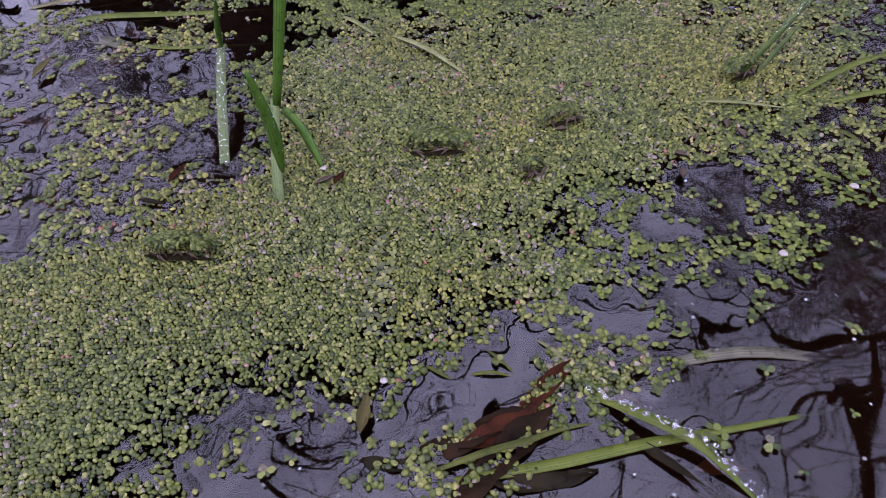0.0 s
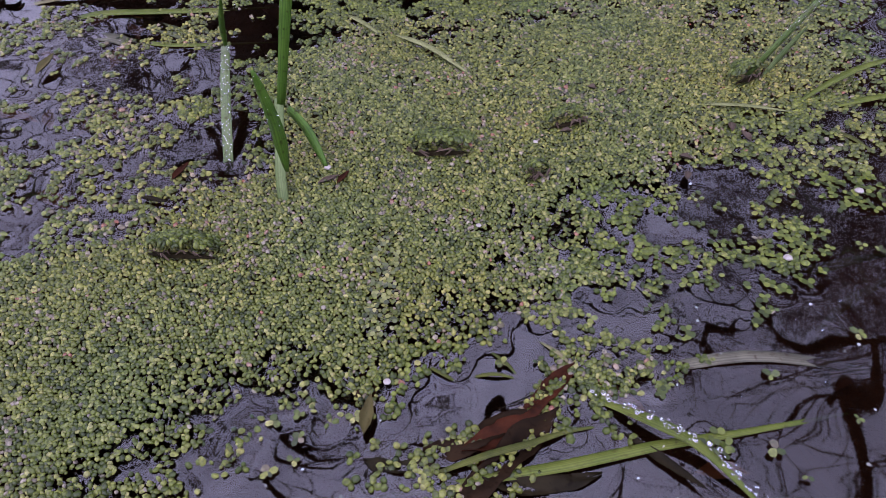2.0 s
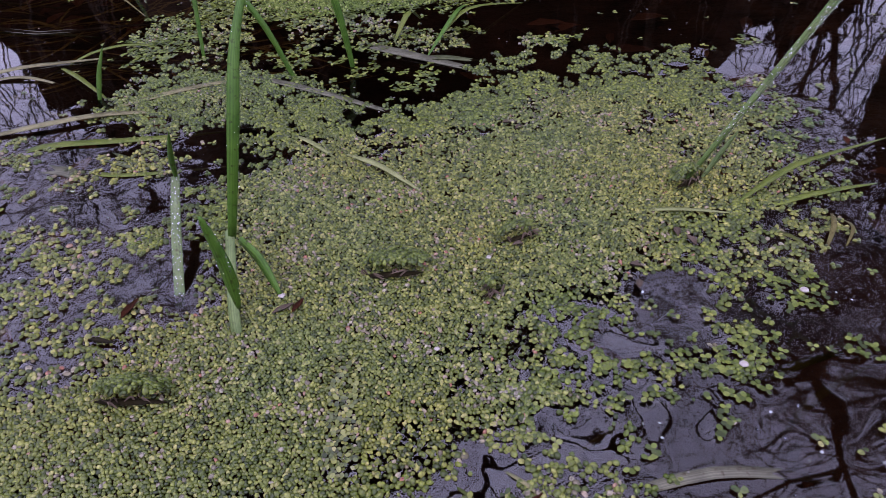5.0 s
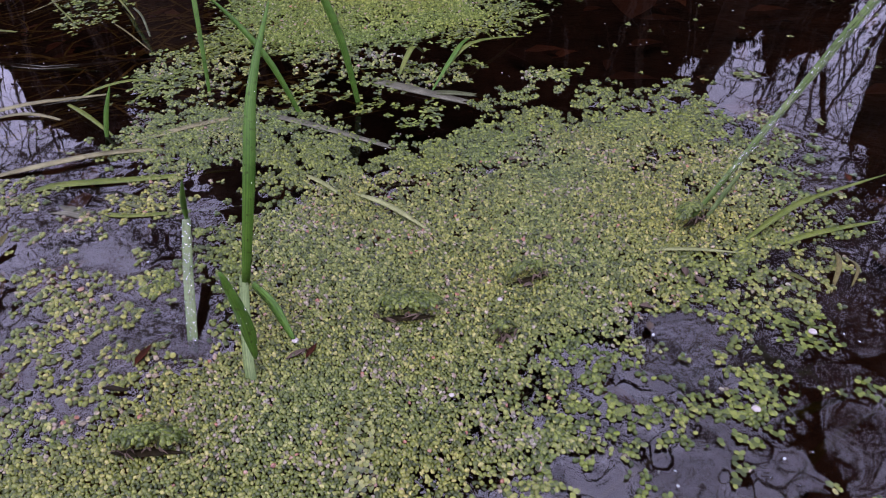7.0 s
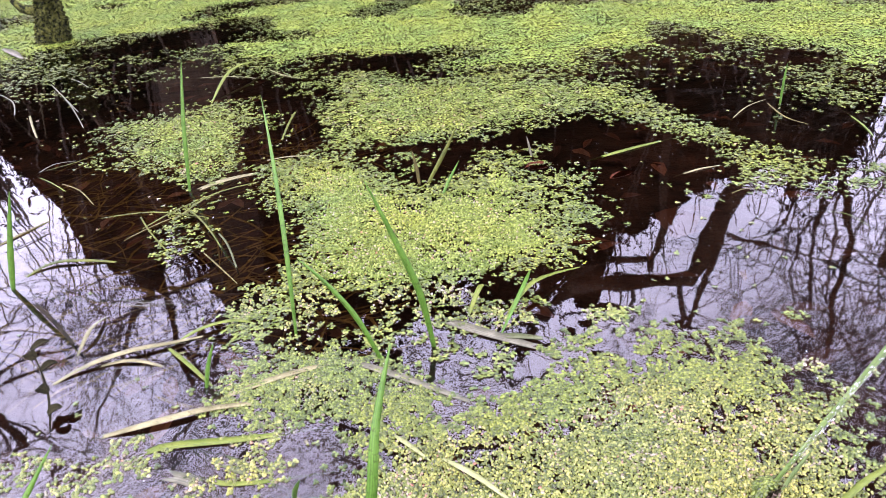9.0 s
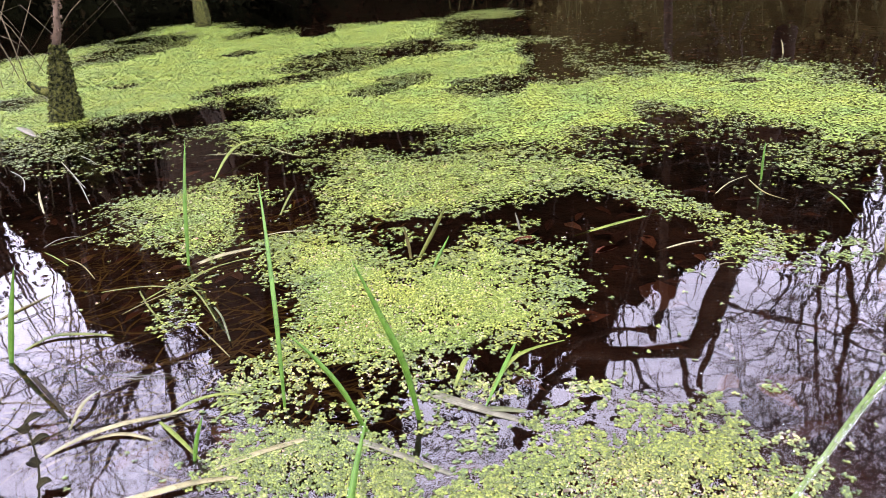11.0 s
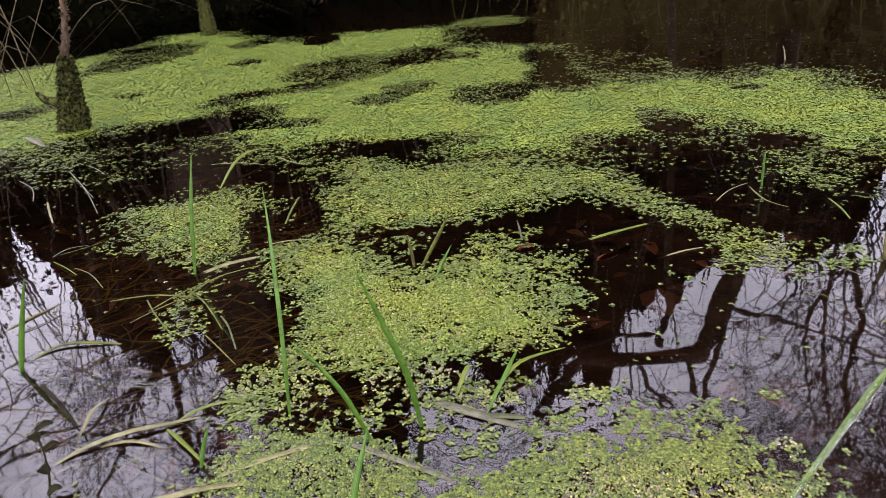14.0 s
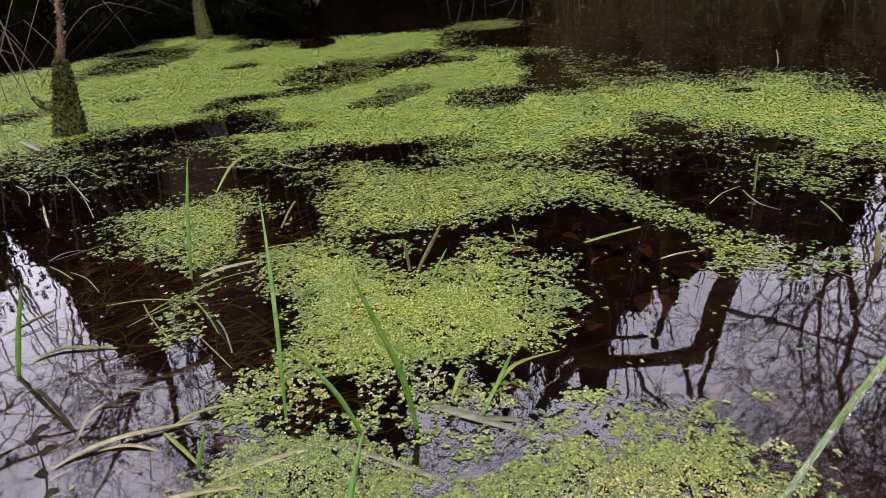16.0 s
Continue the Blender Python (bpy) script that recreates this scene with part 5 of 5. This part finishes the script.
# ---- mossy saplings ----
def tube(points, radii, sides, rng=None, rough=0.0):
    verts, faces = [], []
    for k, (p, r) in enumerate(zip(points, radii)):
        along = (Vector(points[min(k + 1, len(points) - 1)]) - Vector(points[max(k - 1, 0)])).normalized()
        side = Vector((1, 0.13, 0)).cross(along)
        side = (side if side.length > 0.2 else Vector((0, 1, 0.1)).cross(along)).normalized()
        other = along.cross(side)
        for i in range(sides):
            a = 2 * math.pi * i / sides
            rr = r * (1 + (rough * (rng.rand() - 0.5) if rng is not None else 0))
            verts.append(tuple(Vector(p) + (side * math.cos(a) + other * math.sin(a)) * rr))
    for k in range(len(points) - 1):
        for i in range(sides):
            j = (i + 1) % sides
            faces.append((k * sides + i, k * sides + j, (k + 1) * sides + j, (k + 1) * sides + i))
    return verts, faces


def joined(pieces):
    verts, faces = [], []
    for v, f in pieces:
        o = len(verts)
        verts += v
        faces += [tuple(i + o for i in face) for face in f]
    return verts, faces


def moss_tufts(line, radii, count, size, rng):
    """Small leaf tufts all over a stem."""
    verts, faces = [], []
    for _ in range(count):
        t = rng.uniform(0, 1) * (len(line) - 1)
        k = min(int(t), len(line) - 2)
        c = Vector(line[k]).lerp(Vector(line[k + 1]), t - k)
        r = radii[k] + (radii[k + 1] - radii[k]) * (t - k)
        a = rng.uniform(0, 6.283)
        out = Vector((math.cos(a), math.sin(a), rng.uniform(-0.4, 0.5)))
        p = c + Vector((math.cos(a), math.sin(a), 0)) * r
        side = out.cross(Vector(rng.normal(0, 1, 3))).normalized() * size * 0.45
        tip = p + out * size * rng.uniform(0.5, 1.2)
        o = len(verts)
        verts += [tuple(p - side), tuple(p + side), tuple(tip + side * 0.5), tuple(tip - side * 0.3)]
        faces.append((o, o + 1, o + 2, o + 3))
    return verts, faces


def sapling(label, foot, bend, top, r_foot, r_mid, r_top, seed, tufts, size):
    stem = thing("sapling", label, "tree", "mossy saplings", (foot[0], foot[1], 0))
    rng = np.random.RandomState(seed)
    origin = Vector((foot[0], foot[1], 0))
    low = [Vector(foot).lerp(Vector(bend), k) - origin for k in np.linspace(0, 1, 12)]
    rise = [max(0.0, p.z / bend[2]) for p in low]
    radii = [(r_foot - (r_foot - r_mid) * (0.5 * k + 0.5 * k * k)) * rng.uniform(0.92, 1.08) for k in rise]
    part("mossy_foot", mesh_of("mossy_foot", *tube([tuple(p) for p in low], radii, 16, rng, 0.30), M_MOSS, True), stem, "moss-covered swollen foot")
    part("moss", mesh_of("moss", *moss_tufts(low, radii, tufts, size, rng), M_MOSS), stem, "ragged tufts of olive moss")
    high = [Vector(bend).lerp(Vector(top), k) - origin + Vector((rng.normal(0, r_top * 0.35), rng.normal(0, r_top * 0.35), 0)) for k in np.linspace(-0.05, 1, 16)]
    part("trunk", mesh_of("trunk", *tube([tuple(p) for p in high], [(r_mid * 0.66 + (r_top - r_mid * 0.66) * k) * rng.uniform(0.75, 1.2) for k in np.linspace(0, 1, 16)], 10, rng, 0.6), M_BARK, True), stem, "thin flaking reddish stem")
    part("flakes", mesh_of("flakes", *moss_tufts(high, [r_mid * 0.6] * 16, tufts // 6, size * 0.9, rng), M_FLAKE), stem, "loose curling bark flakes")
    return stem


first = sapling("thin sapling stem with a moss-covered swollen foot", (-0.95, 1.885, -0.12), (-0.897, 1.885, 0.19), (-0.77, 1.89, 0.62), 0.037, 0.0115, 0.006, 7, 2600, 0.0075)
v, f = tube([(0.0, 0, 0.075), (-0.028, -0.005, 0.085), (-0.044, -0.005, 0.105)], [0.014, 0.011, 0.006], 8)
part("stub", mesh_of("stub", v, f, M_MOSS, True), first, "broken mossy side stub")
sapling("distant mossy sapling stem at the mat edge", (-1.165, 4.15, -0.2), (-1.16, 4.15, 0.25), (-1.20, 4.2, 1.4), 0.042, 0.016, 0.011, 9, 900, 0.011)

M_DRY = grass_material("dry_stem", (0.018, 0.013, 0.007), (0.070, 0.056, 0.032), 0.7)
# dry grass hanging over the water beside the sapling
rng = np.random.RandomState(33)
pieces = []
for k in range(26):
    x, y = rng.uniform(-1.80, -1.36), rng.uniform(2.3, 2.8)
    h, a = rng.uniform(0.16, 0.50), rng.normal(0.25, 0.75)
    knee = rng.uniform(0.3, 0.75)
    pieces.append(ribbon([(x, y, -0.02), (x + 0.16 * a, y, h * knee), (x + 0.34 * a, y - 0.05, h), (x + 0.5 * a + rng.normal(0, 0.06), y - 0.08, h * rng.uniform(0.2, 0.95))], rng.uniform(0.0020, 0.0056), 7))
v, f = joined(pieces)
tagged(new("dry_grass", mesh_of("dry_grass", v, f, M_DRY)), "dry bent grass stems hanging over dark water", "dead grass", kind="stuff")

# ---- dry reeds along the far bank ----
rng = np.random.RandomState(34)
pieces = []
for k in range(150):
    x = rng.choice([1.4, 2.4, 2.9, 3.3, 3.7, 4.2]) + rng.normal(0, 0.4)
    y = 6.2 - 0.06 * abs(x) + rng.uniform(-0.4, 0.5) + 0.35 * math.sin(x * 0.9)
    h, a = rng.uniform(0.2, 1.0) * rng.uniform(0.5, 1), rng.normal(0, 1.1)
    pieces.append(ribbon([(x, y, -0.05), (x + 0.1 * a, y, h * 0.6), (x + 0.35 * a, y - 0.08, h)], rng.uniform(0.004, 0.008), 5))
v, f = joined(pieces)
M_REED = grass_material("reed", (0.022, 0.021, 0.006), (0.064, 0.058, 0.018), 0.8)
tagged(new("bank_grass", mesh_of("bank_grass", v, f, M_REED)), "olive-brown rough grass along the far bank", "grass", kind="stuff")


# ---- bare trees on the bank, seen mirrored in the water ----
def grow(rng, start, way, length, radius, level, out, last=4, spread=1.0):
    """A limb as a bent line of points with side limbs."""
    steps = (7, 6, 6, 4, 3)[level]
    pts, rad, p, d = [tuple(start)], [radius], Vector(start), Vector(way).normalized()
    for k in range(steps):
        d = (d + Vector(rng.normal(0, 0.16 + 0.05 * level, 3)) + Vector((0, 0, 0.04))).normalized()
        p = p + d * length / steps
        pts.append(tuple(p))
        rad.append(max(0.0035, radius * (1 - 0.72 * (k + 1) / steps)))
        if level < last and k >= (2 if level == 0 else 0):
            for _ in range(2):
                side = Vector(rng.normal(0, 1, 3)).cross(d).normalized()
                grow(rng, p, d * rng.uniform(0.4, 0.9) + side * spread * rng.uniform(0.5, 1.1), length * rng.uniform(0.40, 0.62), max(0.0050, rad[-1] * rng.uniform(0.35, 0.6)), level + 1, out, last, spread)
    out.append((pts, rad, level))


def limb_meshes(limbs):
    sides = (10, 6, 4, 3, 3)
    return joined([tube(p, r, sides[l]) for p, r, l in limbs if l == 0]), joined([tube(p, r, sides[l]) for p, r, l in limbs if l > 0])


def bare_tree(base, way, height, radius, seed):
    tree = thing("bare_tree", "leafless tree with fine dark twigs on the bank", "tree", "bare trees round the pond", base)
    limbs = []
    grow(np.random.RandomState(seed), (0, 0, 0), way, height, radius, 0, limbs, 2 if seed in (3, 8, 14, 15) else 3)
    trunk, crown = limb_meshes(limbs)
    part("trunk", mesh_of("trunk", *trunk, M_BARK, True), tree)
    part("crown", mesh_of("crown", *crown, M_TWIG), tree, "bare twigs and limbs")


for base, way, height, radius, seed in (((5.3, 8.4, 0.4), (-0.12, -0.15, 1), 6.0, 0.08, 3), ((6.6, 5.4, 0.3), (-0.22, -0.1, 1), 5.5, 0.09, 4),
                                        ((-3.8, 8.6, 0.8), (0.12, -0.1, 1), 6.5, 0.08, 5), ((-5.6, 4.8, 0.3), (0.22, -0.05, 1), 5.5, 0.09, 8), ((5.0, 6.2, 0.0), (-0.32, -0.1, 1), 4.8, 0.05, 26), ((5.0, 5.0, 0.1), (-0.30, -0.1, 1), 5.0, 0.05, 27), ((4.4, 3.2, 0.2), (-0.45, -0.05, 1), 4.6, 0.07, 14), ((-4.2, 2.6, 0.2), (0.5, -0.02, 1), 5.0, 0.07, 15)):
    bare_tree(base, way, height, radius, seed)

thick = thing("thick_tree", "thick dark leaning tree trunk behind the pond", "tree", at=(-2.25, 6.4, 0.1))
line = [(0.1, 0, -0.4), (0.15, -0.1, 1.2), (0.28, -0.35, 2.4), (0.22, -0.4, 3.2), (0.52, -0.4, 3.85), (0.85, -0.4, 4.5), (1.05, -0.4, 5.4)]
part("trunk", mesh_of("trunk", *tube(line, [0.34, 0.30, 0.28, 0.27, 0.25, 0.22, 0.14], 14, np.random.RandomState(4), 0.18), M_BARK, True), thick)
limbs = []
grow(np.random.RandomState(21), (0.22, -0.4, 3.2), (-0.7, -0.1, 0.8), 1.8, 0.05, 1, limbs, 3)
grow(np.random.RandomState(22), (0.85, -0.4, 4.5), (0.7, -0.1, 0.7), 1.8, 0.05, 1, limbs, 3)
for seed, start, way, length in ((61, (0.28, -0.35, 2.4), (-0.7, -0.2, 0.6), 1.7), (62, (0.22, -0.4, 3.0), (-0.9, -0.1, 0.2), 1.9), (63, (0.22, -0.4, 3.2), (0.5, -0.2, 0.3), 1.6), (64, (0.52, -0.4, 3.85), (0.8, -0.2, 0.0), 1.6)):
    grow(np.random.RandomState(seed), start, way, length, 0.035, 1, limbs, 3)
part("branches", mesh_of("branches", *limb_meshes(limbs)[1], M_TWIG), thick, "bare side branches")

# the crooked limb that hangs over the water
leaning = thing("leaning_tree", "crooked leaning tree with an elbow over the water", "tree")
pts = [(4.0, 7.4, 0.3), (3.0, 5.6, 1.05), (2.28, 4.5, 1.94), (2.14, 4.5, 2.25), (2.08, 4.5, 2.52), (2.00, 4.5, 2.74), (1.5, 4.5, 2.73), (1.05, 4.5, 2.70), (0.85, 4.5, 2.95), (0.66, 4.45, 3.2), (0.5, 4.4, 3.8)]
part("trunk", mesh_of("trunk", *tube(pts, [0.11, 0.095, 0.085, 0.075, 0.072, 0.085, 0.072, 0.055, 0.042, 0.038, 0.02], 12, np.random.RandomState(2), 0.15), M_BARK, True), leaning)
pts = [(2.3, 6.4, -0.1), (1.95, 5.2, 1.2), (1.70, 4.5, 1.92), (1.74, 4.5, 2.26), (1.66, 4.5, 2.62)]
part("branch", mesh_of("branch", *tube(pts, [0.04, 0.035, 0.032, 0.03, 0.025], 8), M_BARK, True), leaning)
part("branch", mesh_of("branch", *tube([(1.66, 4.5, 2.55), (1.35, 4.5, 2.50), (1.1, 4.5, 2.58), (0.9, 4.5, 2.66)], [0.03, 0.028, 0.022, 0.012], 7), M_BARK, True), leaning)
part("branch", mesh_of("branch", *tube([(2.20, 4.4, 1.95), (2.12, 4.4, 2.5), (1.98, 4.4, 3.2), (1.9, 4.3, 3.9)], [0.03, 0.026, 0.02, 0.008], 7), M_BARK, True), leaning)
limbs = []
for seed, start, way, length, radius in ((1, (1.9, 4.5, 2.7), (-0.3, -0.2, 1), 1.8, 0.022), (2, (1.5, 4.5, 2.75), (0.3, 0, 1), 1.8, 0.02), (3, (2.12, 4.5, 2.3), (0.9, -0.1, 0.6), 2.0, 0.022),  (6, (0.9, 4.5, 2.9), (-0.6, 0, 0.8), 1.5, 0.016)):
    grow(np.random.RandomState(seed), start, way, length, radius, 1, limbs, 3)
part("twigs", mesh_of("twigs", *limb_meshes(limbs)[1], M_TWIG), leaning, "fine bare twigs")


# a tree on the near bank whose limbs hang over the water
over = thing("overhanging_tree", "bare tree with long limbs over the pond", "tree")
pts = [(4.95, 2.4, 0.0), (4.6, 2.5, 1.4), (4.2, 2.6, 2.5), (3.6, 2.8, 3.4), (3.1, 2.95, 3.85), (2.5, 2.85, 4.0), (1.95, 2.9, 4.0), (1.7, 3.2, 4.05), (1.2, 3.15, 4.3), (0.8, 3.3, 4.7)]
part("trunk", mesh_of("trunk", *tube(pts, [0.15, 0.14, 0.13, 0.11, 0.08, 0.040, 0.040, 0.035, 0.024, 0.012], 12, np.random.RandomState(6), 0.2), M_BARK, True), over)
part("branch", mesh_of("branch", *tube([(2.9, 2.9, 3.9), (2.7, 2.5, 4.0), (2.55, 2.05, 4.05), (2.5, 1.65, 4.2), (2.3, 1.2, 4.5)], [0.055, 0.045, 0.04, 0.035, 0.015], 9), M_BARK, True), over)
part("branch", mesh_of("branch", *tube([(1.95, 2.9, 4.0), (1.5, 2.45, 4.05), (1.3, 2.35, 4.2), (0.9, 2.0, 4.5)], [0.03, 0.026, 0.02, 0.008], 8), M_BARK, True), over)
part("branch", mesh_of("branch", *tube([(1.2, 3.15, 4.3), (0.75, 2.75, 4.15), (0.3, 2.35, 4.1), (0.05, 1.9, 4.2), (-0.4, 1.6, 4.5)], [0.04, 0.05, 0.05, 0.045, 0.015], 8), M_BARK, True), over)
limbs = []
for seed, start, way, length, radius in ((46, (0.3, 2.35, 4.1), (-0.6, 0.2, 0.1), 1.3, 0.02), (47, (0.05, 1.9, 4.2), (0.7, -0.3, 0.1), 1.2, 0.02), (41, (2.44, 2.2, 4.0), (0.5, 0.4, 0.1), 1.3, 0.03), (42, (1.4, 2.4, 4.1), (-0.5, -0.5, 0.2), 1.5, 0.025), (43, (2.5, 1.7, 4.2), (-0.3, -0.6, 0.2), 1.3, 0.025),
                                         (44, (1.7, 3.2, 4.05), (-0.6, -0.5, 0.1), 1.5, 0.025), (45, (2.6, 2.3, 4.0), (-0.6, -0.1, 0.1), 1.3, 0.025)):
    grow(np.random.RandomState(seed), start, way, length, radius, 1, limbs, 2)
part("twigs", mesh_of("twigs", *limb_meshes(limbs)[1], M_TWIG), over, "bare twigs")


# a second one from the other side, unseen, added to streak the near water dark
other = thing("overhanging_tree", "unseen leafless tree added for dark streaks mirrored in the water", "tree")
pts = [(-4.9, 1.6, 0.0), (-4.5, 1.8, 1.6), (-3.6, 2.0, 2.9), (-2.5, 2.1, 3.7), (-1.7, 2.3, 4.0), (-1.0, 2.1, 4.15), (-0.6, 2.3, 4.3), (-0.2, 2.2, 4.6)]
part("trunk", mesh_of("trunk", *tube(pts, [0.12, 0.08, 0.05, 0.032, 0.026, 0.022, 0.018, 0.010], 12, np.random.RandomState(8), 0.2), M_BARK, True), other)
part("branch", mesh_of("branch", *tube([(-1.7, 2.3, 4.0), (-1.4, 2.7, 4.1), (-1.0, 2.9, 4.2), (-0.5, 3.1, 4.4)], [0.04, 0.035, 0.025, 0.01], 8), M_BARK, True), other)
part("branch", mesh_of("branch", *tube([(-1.9, 2.25, 3.95), (-1.5, 1.9, 4.0), (-1.2, 1.5, 4.1), (-0.8, 1.2, 4.4)], [0.04, 0.035, 0.025, 0.01], 8), M_BARK, True), other)
limbs = []
for seed, start, way, length, radius in ((52, (-1.4, 2.7, 4.1), (0.2, 0.6, 0.1), 1.2, 0.022), (53, (-1.5, 1.9, 4.0), (0.6, -0.1, 0.1), 1.3, 0.022), (54, (-0.6, 2.3, 4.3), (0.5, 0.5, 0.1), 1.2, 0.02)):
    grow(np.random.RandomState(seed), start, way, length, radius, 1, limbs, 2)
part("twigs", mesh_of("twigs", *limb_meshes(limbs)[1], M_TWIG), other, "bare twigs")


# ---- shrubs along the far bank, most with the bank's shade in their leaf colour ----
def shrub(base, size, count, seed, leaf=0.08):
    rng = np.random.RandomState(seed)
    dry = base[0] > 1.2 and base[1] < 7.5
    bush = thing("shrub", "olive-brown dry brush on the far bank" if dry else "dense shrub on the far bank, bank's shade in its leaf colour", "shrub", "shrubs on the far bank", base)
    verts, faces = [], []
    d = rng.normal(0, 1, (count, 3))
    d /= np.linalg.norm(d, axis=1)[:, None]
    d[:, 2] = np.abs(d[:, 2])
    lump = np.array([0.8 + 0.35 * noise.noise(Vector(q) * 2.2 + Vector((seed, 0, 0))) for q in d])
    for q, lu in zip(d, lump):
        c = Vector(q * np.array(size)) * float(lu * rng.uniform(0.75, 1.12))
        a, b = Vector(rng.normal(0, 1, 3)).normalized(), Vector(rng.normal(0, 1, 3))
        b = a.cross(b).normalized()
        s = leaf * rng.uniform(0.6, 1.4)
        o = len(verts)
        n = a.cross(b) * s * 0.25
        verts += [tuple(c - a * s), tuple(c + b * s * 0.6 + n), tuple(c + a * s), tuple(c - b * s * 0.6 + n)]
        faces += [(o, o + 1, o + 2), (o, o + 2, o + 3)]
    o, rings, sides = len(verts), 8, 14
    for i in range(rings):
        for k in range(sides):
            el, az = 0.5 * math.pi * i / (rings - 0.5), 2 * math.pi * k / sides
            q = Vector((math.cos(el) * math.cos(az), math.cos(el) * math.sin(az), math.sin(el)))
            r = 1.0 * (0.8 + 0.35 * noise.noise(q * 2.2 + Vector((seed, 0, 0)))) * rng.uniform(0.92, 1.06)
            verts.append((q.x * size[0] * r, q.y * size[1] * r, q.z * size[2] * r))
    faces += [(o + i * sides + k, o + i * sides + (k + 1) % sides, o + (i + 1) * sides + (k + 1) % sides, o + (i + 1) * sides + k) for i in range(rings - 1) for k in range(sides)]
    faces.append(tuple(o + (rings - 1) * sides + k for k in range(sides)))
    part("foliage", mesh_of("foliage", verts, faces, M_BRUSH if dry else M_BUSH_SHADED), bush)
    stems = []
    for _ in range(24):
        a = rng.uniform(0, 6.28)
        end = (math.cos(a) * size[0] * 0.75, math.sin(a) * size[1] * 0.75, size[2] * rng.uniform(0.5, 1.1))
        stems.append(tube([(0, 0, -0.3), (end[0] * 0.4, end[1] * 0.4, end[2] * 0.5), end], [0.03, 0.02, 0.006], 5))
    part("stems", mesh_of("stems", *joined(stems), M_TWIG), bush)


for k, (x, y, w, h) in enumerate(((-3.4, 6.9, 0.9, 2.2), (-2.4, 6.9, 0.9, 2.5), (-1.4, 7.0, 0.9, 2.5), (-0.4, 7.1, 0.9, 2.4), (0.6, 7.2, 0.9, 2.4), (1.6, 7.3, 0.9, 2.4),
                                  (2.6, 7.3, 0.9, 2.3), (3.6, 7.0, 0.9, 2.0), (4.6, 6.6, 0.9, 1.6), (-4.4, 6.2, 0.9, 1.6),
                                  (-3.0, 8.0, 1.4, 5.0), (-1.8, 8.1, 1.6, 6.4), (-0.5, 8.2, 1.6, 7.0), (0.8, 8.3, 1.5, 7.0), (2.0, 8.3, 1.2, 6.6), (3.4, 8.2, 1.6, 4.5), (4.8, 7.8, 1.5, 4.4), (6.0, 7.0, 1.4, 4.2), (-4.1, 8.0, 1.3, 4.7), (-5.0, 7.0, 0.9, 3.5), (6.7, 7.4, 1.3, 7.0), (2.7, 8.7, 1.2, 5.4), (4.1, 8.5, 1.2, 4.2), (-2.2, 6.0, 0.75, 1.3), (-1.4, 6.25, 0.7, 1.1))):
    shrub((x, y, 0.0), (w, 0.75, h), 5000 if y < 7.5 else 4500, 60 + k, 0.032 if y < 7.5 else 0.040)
